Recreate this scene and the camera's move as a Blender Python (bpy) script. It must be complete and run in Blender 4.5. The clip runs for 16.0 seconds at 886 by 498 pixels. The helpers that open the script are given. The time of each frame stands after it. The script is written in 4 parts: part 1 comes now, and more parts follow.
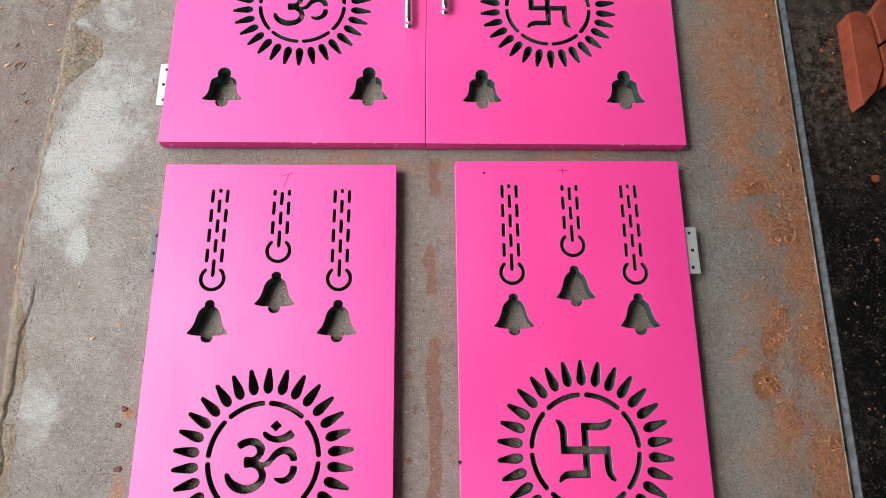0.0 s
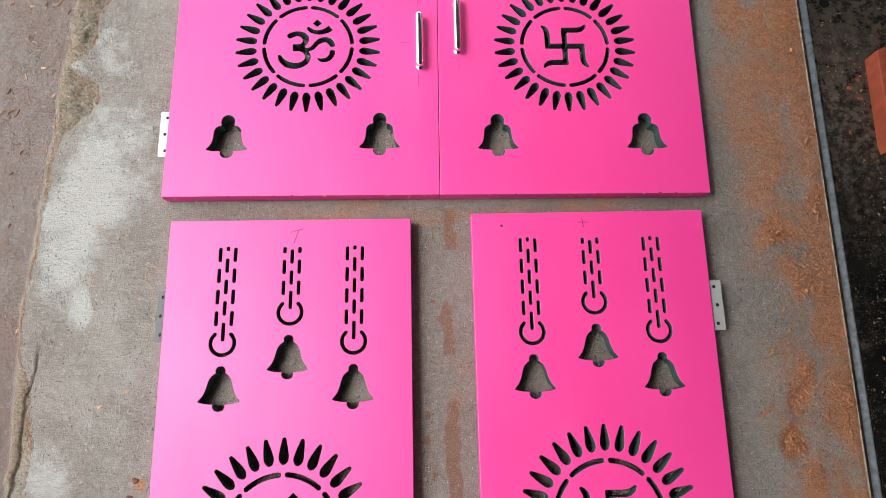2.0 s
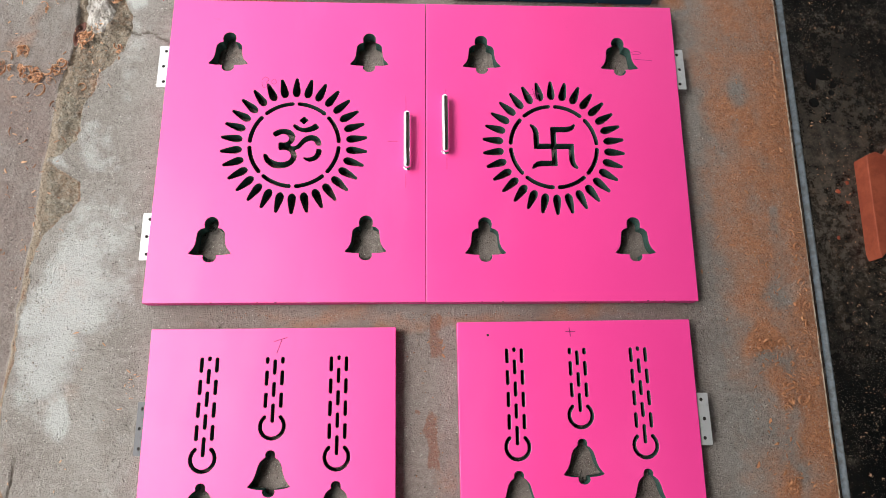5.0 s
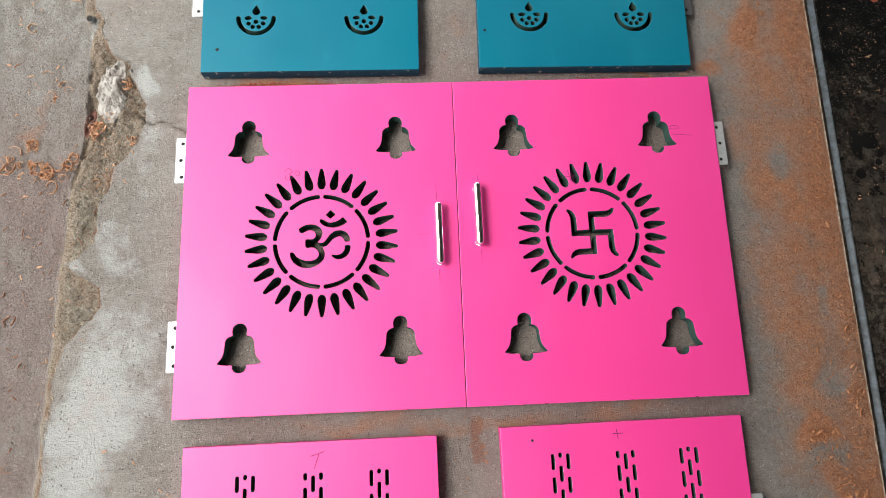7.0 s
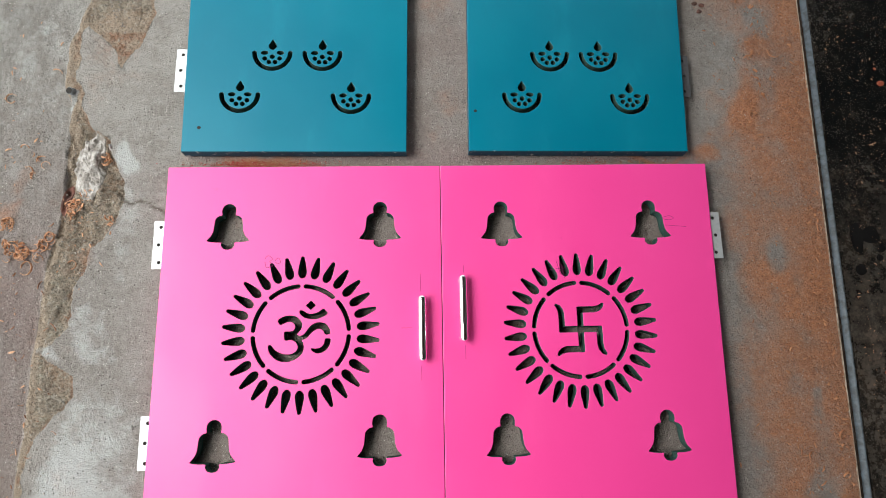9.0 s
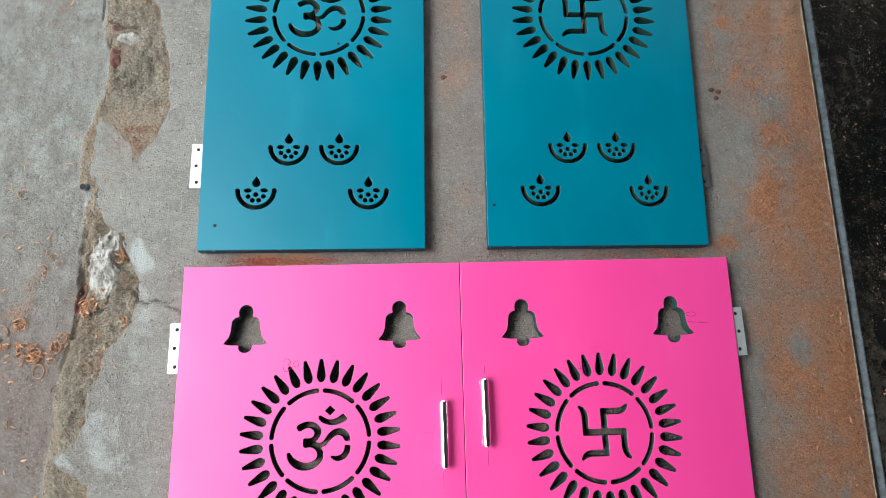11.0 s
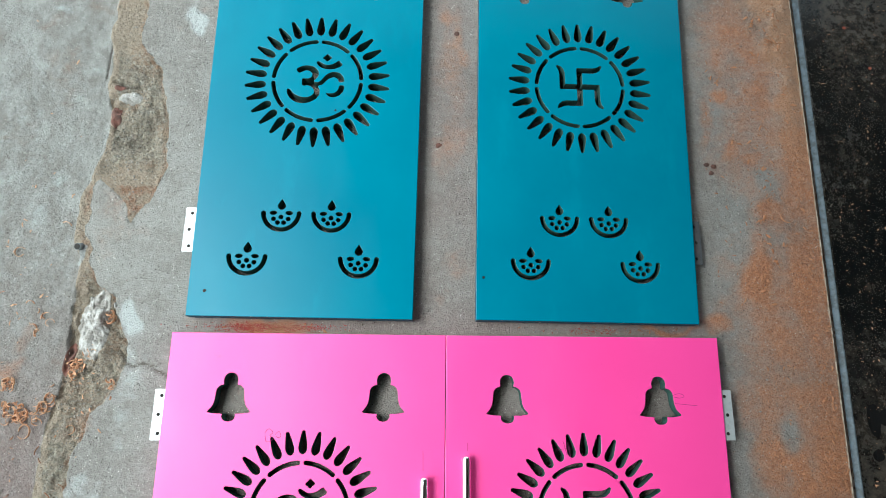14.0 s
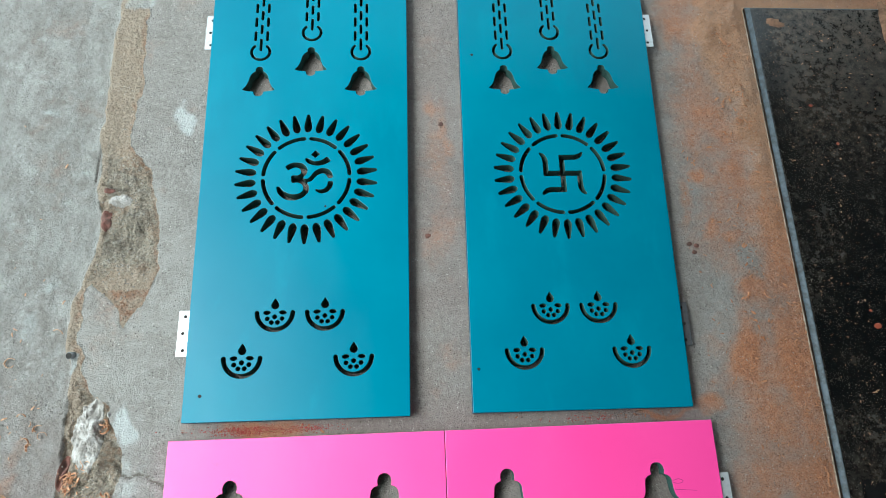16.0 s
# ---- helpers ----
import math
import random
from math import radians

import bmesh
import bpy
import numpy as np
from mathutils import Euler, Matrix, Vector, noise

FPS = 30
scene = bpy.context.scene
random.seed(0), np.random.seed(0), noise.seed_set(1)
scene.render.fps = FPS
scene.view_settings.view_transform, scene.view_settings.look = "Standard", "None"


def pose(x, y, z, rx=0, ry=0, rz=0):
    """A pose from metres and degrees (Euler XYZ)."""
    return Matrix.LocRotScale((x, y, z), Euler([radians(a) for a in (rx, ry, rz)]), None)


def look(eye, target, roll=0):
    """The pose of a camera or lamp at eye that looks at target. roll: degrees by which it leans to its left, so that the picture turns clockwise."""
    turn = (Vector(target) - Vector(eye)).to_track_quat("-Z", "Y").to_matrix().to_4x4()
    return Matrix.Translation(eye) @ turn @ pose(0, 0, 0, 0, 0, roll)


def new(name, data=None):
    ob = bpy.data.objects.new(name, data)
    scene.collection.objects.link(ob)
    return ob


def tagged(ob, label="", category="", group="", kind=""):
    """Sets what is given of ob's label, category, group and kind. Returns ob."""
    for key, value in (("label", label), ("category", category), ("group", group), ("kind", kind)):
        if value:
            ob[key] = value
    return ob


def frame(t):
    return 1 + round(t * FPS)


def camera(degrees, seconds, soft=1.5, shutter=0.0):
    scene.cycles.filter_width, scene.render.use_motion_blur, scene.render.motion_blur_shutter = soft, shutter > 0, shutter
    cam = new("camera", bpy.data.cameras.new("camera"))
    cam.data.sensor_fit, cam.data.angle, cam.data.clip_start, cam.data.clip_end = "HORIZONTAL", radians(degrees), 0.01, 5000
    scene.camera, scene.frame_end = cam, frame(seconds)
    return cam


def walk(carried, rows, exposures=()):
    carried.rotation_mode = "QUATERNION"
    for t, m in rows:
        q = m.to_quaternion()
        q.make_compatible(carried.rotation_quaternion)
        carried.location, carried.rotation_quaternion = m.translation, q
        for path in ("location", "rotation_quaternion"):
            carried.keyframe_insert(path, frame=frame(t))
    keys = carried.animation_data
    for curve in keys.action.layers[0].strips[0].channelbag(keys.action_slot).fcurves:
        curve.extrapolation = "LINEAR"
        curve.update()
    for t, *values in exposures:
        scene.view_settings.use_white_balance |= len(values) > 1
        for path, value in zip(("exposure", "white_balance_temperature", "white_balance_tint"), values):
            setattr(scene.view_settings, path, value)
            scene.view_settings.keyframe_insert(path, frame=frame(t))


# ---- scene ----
cam = camera(70.5, 16.0, soft=0.8)
PATH = [
    (0, (-0.045, -0.017, 1.261), (0.006, 0.537, -0.66), 5.1),
    (0.5, (-0.061, 0.053, 1.241), (0.011, 0.575, -0.689), 7.5),
    (1, (-0.077, 0.111, 1.24), (-0.005, 0.608, -0.696), 7.2),
    (1.5, (-0.091, 0.137, 1.25), (-0.038, 0.618, -0.691), 5.8),
    (2, (-0.085, 0.154, 1.259), (-0.021, 0.634, -0.681), 6.7),
    (2.5, (-0.072, 0.203, 1.259), (-0.034, 0.683, -0.682), 3.7),
    (3, (-0.05, 0.26, 1.258), (-0.009, 0.707, -0.691), 4.6),
    (3.5, (-0.038, 0.293, 1.277), (-0.026, 0.77, -0.665), 1.3),
    (4, (-0.015, 0.318, 1.283), (0.016, 0.808, -0.656), 3.4),
    (4.2, (-0.018, 0.316, 1.286), (0.021, 0.821, -0.649), 4.8),
    (6.3, (-0.161, 0.519, 1.302), (-0.015, 0.938, -0.648), 15.6),
    (6.5, (-0.162, 0.535, 1.295), (-0.027, 0.949, -0.657), 14.1),
    (7, (-0.138, 0.607, 1.292), (-0.05, 1.046, -0.657), 9.1),
    (7.5, (-0.093, 0.669, 1.287), (-0.033, 1.072, -0.671), 7.3),
    (8, (-0.068, 0.722, 1.289), (-0.023, 1.13, -0.669), 5.8),
    (8.5, (-0.07, 0.766, 1.299), (-0.017, 1.193, -0.654), 6.7),
    (9, (-0.092, 0.813, 1.298), (-0.016, 1.232, -0.656), 9.3),
    (9.5, (-0.118, 0.875, 1.306), (-0.04, 1.303, -0.646), 9.1),
    (10, (-0.136, 0.921, 1.317), (-0.047, 1.365, -0.631), 9.1),
    (12.5, (-0.125, 1.068, 1.32), (-0.051, 1.547, -0.62), 9.0),
    (13, (-0.107, 1.081, 1.334), (-0.036, 1.585, -0.6), 7.3),
    (13.5, (-0.093, 1.084, 1.343), (-0.02, 1.61, -0.585), 7.6),
    (14, (-0.086, 1.102, 1.347), (-0.038, 1.617, -0.586), 5.9),
    (14.5, (-0.077, 1.121, 1.366), (-0.023, 1.67, -0.557), 6.5),
    (15, (-0.091, 1.152, 1.386), (-0.025, 1.722, -0.529), 5.9),
    (15.5, (-0.103, 1.19, 1.39), (0.001, 1.779, -0.519), 8.4),
    (16, (-0.107, 1.218, 1.399), (-0.003, 1.84, -0.499), 7.5),
]
walk(cam, [(t, look(eye, target, roll)) for t, eye, target, roll in PATH],
     exposures=[(0.0, 1.36, 6450, 9), (7.0, 1.34, 6550, 8), (10.0, 1.19, 6150, 4), (12.5, 1.50, 5780, -3), (16.0, 1.50, 5650, -5)])

# ---- light ----
SKY, SUN, ROOF_X = 0.10, 1.7, -1.08

world = bpy.data.worlds.new("overcast_sky")
scene.world = world
world.use_nodes = True
wn, wl = world.node_tree.nodes, world.node_tree.links
sky = wn.new("ShaderNodeTexSky")
sky.sky_type, sky.sun_disc = "NISHITA", False
sky.sun_elevation, sky.sun_rotation = radians(56), radians(-85)
sky.air_density, sky.dust_density, sky.ozone_density = 1.0, 4.0, 1.0
veil = wn.new("ShaderNodeMixRGB")
veil.inputs["Fac"].default_value = 0.75
veil.inputs["Color2"].default_value = (7.6, 7.8, 8.0, 1)
wl.new(sky.outputs["Color"], veil.inputs["Color1"])
wl.new(veil.outputs["Color"], wn["Background"].inputs["Color"])
wn["Background"].inputs["Strength"].default_value = SKY

sun_data = bpy.data.lights.new("sun", "SUN")
sun_data.energy, sun_data.angle, sun_data.color = SUN, radians(35), (1.0, 0.97, 0.93)
sun = new("sun", sun_data)
sun.matrix_world = look((-3.3, 1.0, 5), (0, 0.8, 0))


# ---- small tools ----
def part(name, mesh, materials, parent=None, label="", m=None):
    """Links a mesh (or a bmesh) as one object, under parent if one is given."""
    if isinstance(mesh, bmesh.types.BMesh):
        bm, mesh = mesh, bpy.data.meshes.new(name)
        bm.to_mesh(mesh)
        bm.free()
    if not mesh.materials:
        for one in materials if isinstance(materials, (list, tuple)) else [materials]:
            mesh.materials.append(one)
    ob = new(name, mesh)
    if parent is not None:
        ob.parent = parent
    if m is not None:
        ob.matrix_basis = m
    if label:
        tagged(ob, label)
    return ob


def empty(name, m, label, category, group=""):
    ob = new(name)
    ob.empty_display_size = 0.05
    ob.matrix_basis = m
    return tagged(ob, label, category, group)


def box_bm(lo, hi, bevel=0.0, segments=2):
    bm = bmesh.new()
    bmesh.ops.create_cube(bm, size=1)
    size = [b - a for a, b in zip(lo, hi)]
    mid = [(a + b) / 2 for a, b in zip(lo, hi)]
    bmesh.ops.transform(bm, matrix=Matrix.Translation(mid) @ Matrix.Diagonal((*size, 1)), verts=bm.verts)
    if bevel:
        bmesh.ops.bevel(bm, geom=bm.edges, offset=bevel, segments=segments, affect="EDGES", profile=0.5)
    return bm


def smooth(mesh, limit=40):
    for p in mesh.polygons:
        p.use_smooth = True
    mesh.set_sharp_from_angle(angle=radians(limit))


def lattice(x, y, scale, seed):
    """Smooth value noise, 0 to 1, for arrays of places."""
    x, y = x * scale + 1000.0, y * scale + 1000.0
    i, j = np.floor(x).astype(np.int64), np.floor(y).astype(np.int64)
    u, v = x - i, y - j
    u, v = u * u * (3 - 2 * u), v * v * (3 - 2 * v)

    def h(a, b):
        k = (a * 374761393 + b * 668265263 + seed * 982451653) & 0xFFFFFFFF
        k = ((k ^ (k >> 13)) * 1274126177) & 0xFFFFFFFF
        return ((k ^ (k >> 16)) & 0xFFFF) / 65535.0

    return (h(i, j) * (1 - u) + h(i + 1, j) * u) * (1 - v) + (h(i, j + 1) * (1 - u) + h(i + 1, j + 1) * u) * v


def cloud(x, y, scale, seed, octaves=4):
    total, weight, amount = 0.0, 0.0, 1.0
    for k in range(octaves):
        total = total + amount * lattice(x, y, scale * 2 ** k, seed + 17 * k)
        weight += amount
        amount *= 0.5
    return total / weight


def step(a, b, x):
    s = np.clip((x - a) / (b - a), 0, 1)
    return s * s * (3 - 2 * s)


# ---- materials ----
class Nodes:
    """A material's node tree, with short calls."""

    def __init__(self, name):
        self.mat = bpy.data.materials.new(name)
        self.mat.use_nodes = True
        self.tree = self.mat.node_tree
        self.bsdf = self.tree.nodes["Principled BSDF"]
        self.place = self.add("ShaderNodeNewGeometry").outputs["Position"]

    def add(self, kind):
        return self.tree.nodes.new(kind)

    def link(self, a, b):
        self.tree.links.new(a, b)

    def put(self, socket, value):
        if isinstance(value, bpy.types.NodeSocket):
            self.link(value, socket)
        elif isinstance(value, (tuple, list)) and socket.type == "RGBA" and len(value) == 3:
            socket.default_value = (*value, 1)
        else:
            socket.default_value = value

    def set(self, **values):
        for key, value in values.items():
            self.put(self.bsdf.inputs[key.replace("_", " ")], value)
        return self

    def noise(self, scale, detail=4.0, rough=0.55, where=None, warp=0.0):
        n = self.add("ShaderNodeTexNoise")
        self.link(where or self.place, n.inputs["Vector"])
        for key, value in (("Scale", scale), ("Detail", detail), ("Roughness", rough), ("Distortion", warp)):
            n.inputs[key].default_value = value
        return n.outputs["Fac"]

    def cells(self, scale, out="Distance", where=None):
        n = self.add("ShaderNodeTexVoronoi")
        self.link(where or self.place, n.inputs["Vector"])
        n.inputs["Scale"].default_value = scale
        return n.outputs[out]

    def attr(self, name):
        n = self.add("ShaderNodeAttribute")
        n.attribute_name = name
        return n.outputs["Fac"]

    def math(self, op, a, b=0.0, c=0.0):
        n = self.add("ShaderNodeMath")
        n.operation = op
        for socket, value in zip(n.inputs, (a, b, c)):
            self.put(socket, value)
        return n.outputs[0]

    def ramp(self, x, a, b, lo=0.0, hi=1.0):
        n = self.add("ShaderNodeMapRange")
        n.interpolation_type = "SMOOTHSTEP"
        for socket, value in zip(n.inputs, (x, a, b, lo, hi)):
            self.put(socket, value)
        return n.outputs[0]

    def mix(self, fac, a, b):
        n = self.add("ShaderNodeMixRGB")
        for socket, value in zip(n.inputs, (fac, a, b)):
            self.put(socket, value)
        return n.outputs[0]

    def bump(self, height, strength, distance, before=None):
        n = self.add("ShaderNodeBump")
        n.inputs["Strength"].default_value = strength
        n.inputs["Distance"].default_value = distance
        self.link(height, n.inputs["Height"])
        if before is not None:
            self.link(before, n.inputs["Normal"])
        self.link(n.outputs[0], self.bsdf.inputs["Normal"])
        return n.outputs[0]

    def scaled(self, x, y, z):
        n = self.add("ShaderNodeMapping")
        self.link(self.place, n.inputs["Vector"])
        n.inputs["Scale"].default_value = (x, y, z)
        return n.outputs[0]

    def island(self):
        return self.add("ShaderNodeNewGeometry").outputs["Random Per Island"]

    def one(self):
        return self.add("ShaderNodeObjectInfo").outputs["Random"]


def ground_material():
    n = Nodes("worn_concrete")
    big, mid, fine, grain = n.noise(2.3, 6, 0.62), n.noise(13, 8, 0.7), n.noise(85, 6, 0.68), n.noise(420, 4, 0.65)
    col = n.mix(n.ramp(big, 0.36, 0.64), (0.225, 0.205, 0.184), (0.300, 0.281, 0.256))
    col = n.mix(n.ramp(mid, 0.42, 0.68, 0, 0.6), col, (0.175, 0.155, 0.136))
    col = n.mix(n.ramp(fine, 0.46, 0.66, 0, 0.5), col, (0.37, 0.345, 0.312))
    # lower strip of old ground: pitted grey cement with brown blotches
    streak = n.noise(26, 7, 0.7, n.scaled(1.3, 0.55, 1.0))
    old = n.mix(n.ramp(streak, 0.36, 0.64), (0.240, 0.223, 0.200), (0.355, 0.340, 0.312))
    old = n.mix(n.ramp(n.noise(5.5, 7, 0.68), 0.46, 0.66, 0, 0.5), old, (0.215, 0.195, 0.172))
    old = n.mix(n.ramp(n.noise(44, 8, 0.78), 0.54, 0.64, 0, 0.45), old, (0.13, 0.112, 0.096))
    old = n.mix(n.ramp(n.noise(17, 8, 0.76), 0.52, 0.64, 0, 0.6), old, (0.45, 0.44, 0.415))
    old = n.mix(n.ramp(fine, 0.5, 0.7, 0, 0.45), old, (0.36, 0.345, 0.315))
    col = n.mix(n.attr("old"), col, old)
    col = n.mix(n.math("MULTIPLY", n.attr("warm"), n.ramp(n.noise(6, 7, 0.68), 0.3, 0.7, 0.5, 1.0)), col, n.mix(fine, (0.155, 0.105, 0.093), (0.300, 0.215, 0.190)))
    # crumbled band: olive mortar, tan sand, dark aggregate and painted crevice shade
    agg = n.cells(130)
    crumb = n.mix(n.ramp(n.noise(24, 7, 0.75), 0.40, 0.60), (0.400, 0.332, 0.252), (0.270, 0.222, 0.170))
    crumb = n.mix(n.ramp(n.noise(9, 5, 0.6), 0.46, 0.62, 0, 0.6), crumb, (0.35, 0.222, 0.140))
    crumb = n.mix(n.ramp(n.noise(130, 4, 0.7), 0.48, 0.62, 0, 0.75), crumb, (0.46, 0.415, 0.335))
    crumb = n.mix(n.ramp(n.noise(70, 7, 0.8), 0.54, 0.63, 0, 0.6), crumb, (0.105, 0.090, 0.068))
    # coarse dark noise puts the shade of crevices into the colour
    crumb = n.mix(n.ramp(n.noise(21, 9, 0.8), 0.53, 0.60, 0, 0.55), crumb, (0.115, 0.100, 0.074))
    crumb = n.mix(n.ramp(n.noise(48, 8, 0.8), 0.56, 0.66, 0, 0.6), crumb, (0.44, 0.42, 0.37))
    sandy = n.mix(n.noise(60, 6, 0.7), (0.31, 0.235, 0.170), (0.50, 0.400, 0.300))
    crumb = n.mix(n.ramp(n.math("MULTIPLY_ADD", n.math("SUBTRACT", n.noise(22, 6, 0.7), 0.5), 0.9, n.attr("sand")), 0.35, 0.7, 0, 0.85), crumb, sandy)
    crumb = n.mix(n.math("MULTIPLY", n.attr("rim"), n.ramp(n.noise(30, 6, 0.7), 0.42, 0.62, 0, 0.9)), crumb, (0.285, 0.140, 0.078))
    wob = n.math("MULTIPLY_ADD", n.math("SUBTRACT", mid, 0.5), 0.5, n.attr("crumble"))
    col = n.mix(n.ramp(wob, 0.38, 0.55), col, crumb)
    # pale cement film
    film = n.math("MULTIPLY_ADD", n.math("SUBTRACT", n.noise(19, 8, 0.72), 0.5), 1.7, n.attr("pale"))
    col = n.mix(n.ramp(film, 0.35, 0.95, 0, 0.85), col, (0.450, 0.458, 0.442))
    # dried brick-red paint run
    run = n.math("MULTIPLY_ADD", n.math("SUBTRACT", n.noise(38, 7, 0.75), 0.5), 1.5, n.attr("stain"))
    col = n.mix(n.ramp(run, 0.35, 0.75, 0, 0.82), col, n.mix(fine, (0.150, 0.072, 0.055), (0.290, 0.140, 0.092)))
    # red soil dust: a thin veil, thicker in drifts
    veil = n.math("MULTIPLY_ADD", n.math("SUBTRACT", n.noise(5.5, 8, 0.66), 0.5), 1.5, n.attr("dust"))
    veil = n.math("MULTIPLY_ADD", n.math("SUBTRACT", n.noise(30, 7, 0.72), 0.5), 0.75, veil)
    soil = n.mix(n.ramp(n.noise(60, 6, 0.7), 0.36, 0.64), (0.560, 0.228, 0.098), (0.385, 0.148, 0.066))
    soil = n.mix(n.ramp(n.noise(210, 4, 0.75), 0.5, 0.66, 0, 0.6), soil, (0.64, 0.335, 0.185))
    soil = n.mix(n.attr("loam"), soil, n.mix(n.noise(34, 7, 0.7), (0.37, 0.190, 0.105), (0.66, 0.375, 0.215)))
    col = n.mix(n.ramp(veil, 0.08, 0.98, 0, 0.92), col, soil)
    col = n.mix(n.math("MULTIPLY", n.attr("crack"), 0.75), col, (0.075, 0.055, 0.04))
    # bright grit and dark pits
    col = n.mix(n.ramp(n.noise(360, 4, 0.8), 0.55, 0.64, 0, 0.5), col, (0.46, 0.43, 0.385))
    col = n.mix(n.ramp(n.noise(300, 5, 0.75), 0.55, 0.66, 0, 0.5), col, (0.085, 0.070, 0.058))
    grit = n.ramp(n.cells(170), 0.12, 0.20, 1, 0)
    grit = n.math("MULTIPLY", grit, n.ramp(n.noise(41, 3), 0.50, 0.58))
    col = n.mix(n.math("MULTIPLY", grit, 0.9), col, (0.66, 0.63, 0.57))
    pits = n.math("MULTIPLY", n.ramp(n.cells(105), 0.12, 0.22, 1, 0), n.ramp(n.noise(27, 4), 0.48, 0.56))
    col = n.mix(n.math("MULTIPLY", pits, 0.5), col, (0.06, 0.05, 0.042))
    n.set(Base_Color=col, Roughness=n.ramp(mid, 0.3, 0.7, 0.78, 0.95), Specular_IOR_Level=0.25)
    first = n.bump(n.math("MULTIPLY_ADD", pits, -0.7, n.math("MULTIPLY_ADD", grain, 0.6, fine)), 1.0, 0.008)
    first = n.bump(n.math("MULTIPLY", n.noise(120, 7, 0.8), n.math("ADD", n.attr("old"), n.attr("dust"))), 1.0, 0.006, first)
    n.bump(n.math("MULTIPLY", n.math("ADD", n.math("MULTIPLY", agg, -0.35), n.noise(90, 7, 0.78)), n.attr("crumble")), 1.0, 0.018, first)
    return n.mat


def paint_material(name, base, faded, rough, gloss):
    n = Nodes(name)
    big, wipe, fine = n.noise(3.0, 3), n.noise(9, 5, 0.6, n.scaled(1.0, 0.35, 1.0)), n.noise(240, 3)
    col = n.mix(n.ramp(big, 0.3, 0.7, 0, 0.5), base, faded)
    col = n.mix(n.ramp(wipe, 0.54, 0.70, 0, 0.45), col, faded)
    grime = n.math("MULTIPLY", n.ramp(n.noise(26, 5, 0.7), 0.66, 0.78), 0.16)
    col = n.mix(grime, col, tuple(c * 0.45 for c in base))
    n.set(Base_Color=col, Roughness=n.ramp(wipe, 0.35, 0.7, rough, rough + 0.09), Specular_IOR_Level=gloss)
    n.bump(n.math("MULTIPLY_ADD", fine, 0.25, n.noise(35, 2)), 0.06, 0.002)
    return n.mat


def edge_material(name, base, chip):
    """The painted edge of a board, rubbed and chipped along its arrises."""
    n = Nodes(name)
    worn = n.ramp(n.noise(65, 5, 0.7), 0.60, 0.68)
    n.set(Base_Color=n.mix(worn, base, chip), Roughness=0.5, Specular_IOR_Level=0.35)
    n.bump(n.noise(160, 4), 0.2, 0.002)
    return n.mat


def core_material():
    n = Nodes("routed_green_fibreboard")
    streak = n.noise(160, 3, 0.6, n.scaled(1, 1, 4))
    n.set(Base_Color=n.mix(n.ramp(streak, 0.3, 0.7), (0.026, 0.058, 0.050), (0.055, 0.105, 0.088)), Roughness=0.85, Specular_IOR_Level=0.15)
    n.bump(streak, 0.3, 0.001)
    return n.mat


def granite_material():
    n = Nodes("dusty_black_granite")
    crystal = n.ramp(n.cells(320), 0.05, 0.22, 1, 0)
    col = n.mix(n.math("MULTIPLY", crystal, n.ramp(n.noise(150, 2), 0.45, 0.7)), (0.0025, 0.0032, 0.0034), (0.035, 0.038, 0.037))
    haze = n.ramp(n.noise(4.5, 6, 0.65), 0.42, 0.72)
    spots = n.math("MULTIPLY", n.ramp(n.cells(115), 0.12, 0.2, 1, 0), n.ramp(n.noise(17, 4, 0.6), 0.50, 0.66))
    dust = n.math("MAXIMUM", n.math("MULTIPLY", haze, n.ramp(n.noise(60, 5, 0.7), 0.40, 0.7, 0.03, 0.34)), spots)
    dust = n.math("MAXIMUM", dust, n.math("MULTIPLY", n.ramp(n.cells(260), 0.10, 0.2, 1, 0), n.ramp(n.noise(11, 6, 0.7), 0.40, 0.56)))
    dust = n.math("MAXIMUM", dust, n.math("MULTIPLY", n.attr("dust"), n.ramp(n.noise(42, 6, 0.75), 0.36, 0.70, 0.05, 0.8)))
    soil = n.mix(n.noise(30, 3), (0.25, 0.16, 0.10), (0.22, 0.21, 0.18))
    dust = n.math("MAXIMUM", dust, n.math("MULTIPLY", n.ramp(n.cells(430), 0.14, 0.24, 1, 0), n.ramp(n.noise(23, 6, 0.75), 0.46, 0.60, 0, 0.9)))
    n.set(Base_Color=n.mix(n.math("MULTIPLY", dust, 0.7), col, soil), Specular_IOR_Level=0.34,
          Roughness=n.math("ADD", n.ramp(n.noise(6, 5), 0.35, 0.7, 0.13, 0.26), n.math("MULTIPLY", dust, 0.5)))
    n.bump(n.noise(260, 3), 0.05, 0.001)
    return n.mat


def metal_material(name, tint, rough, dirt=0.3, metallic=1.0):
    n = Nodes(name)
    smear = n.ramp(n.noise(70, 5, 0.65), 0.45, 0.75, 0, dirt)
    n.set(Base_Color=n.mix(smear, tint, tuple(c * 0.5 for c in tint)), Metallic=metallic, Roughness=n.math("ADD", smear, rough))
    return n.mat


def plain_material(name, a, b, rough, scale=40, bump=0.2, islands=False, spec=0.3):
    n = Nodes(name)
    f = n.ramp(n.noise(scale, 5, 0.65), 0.35, 0.65)
    if islands:
        f = n.math("MULTIPLY_ADD", f, 0.35, n.math("MULTIPLY", n.island(), 0.65))
    n.set(Base_Color=n.mix(f, a, b), Roughness=rough, Specular_IOR_Level=spec)
    n.bump(n.noise(scale * 4, 4), bump, 0.003)
    return n.mat


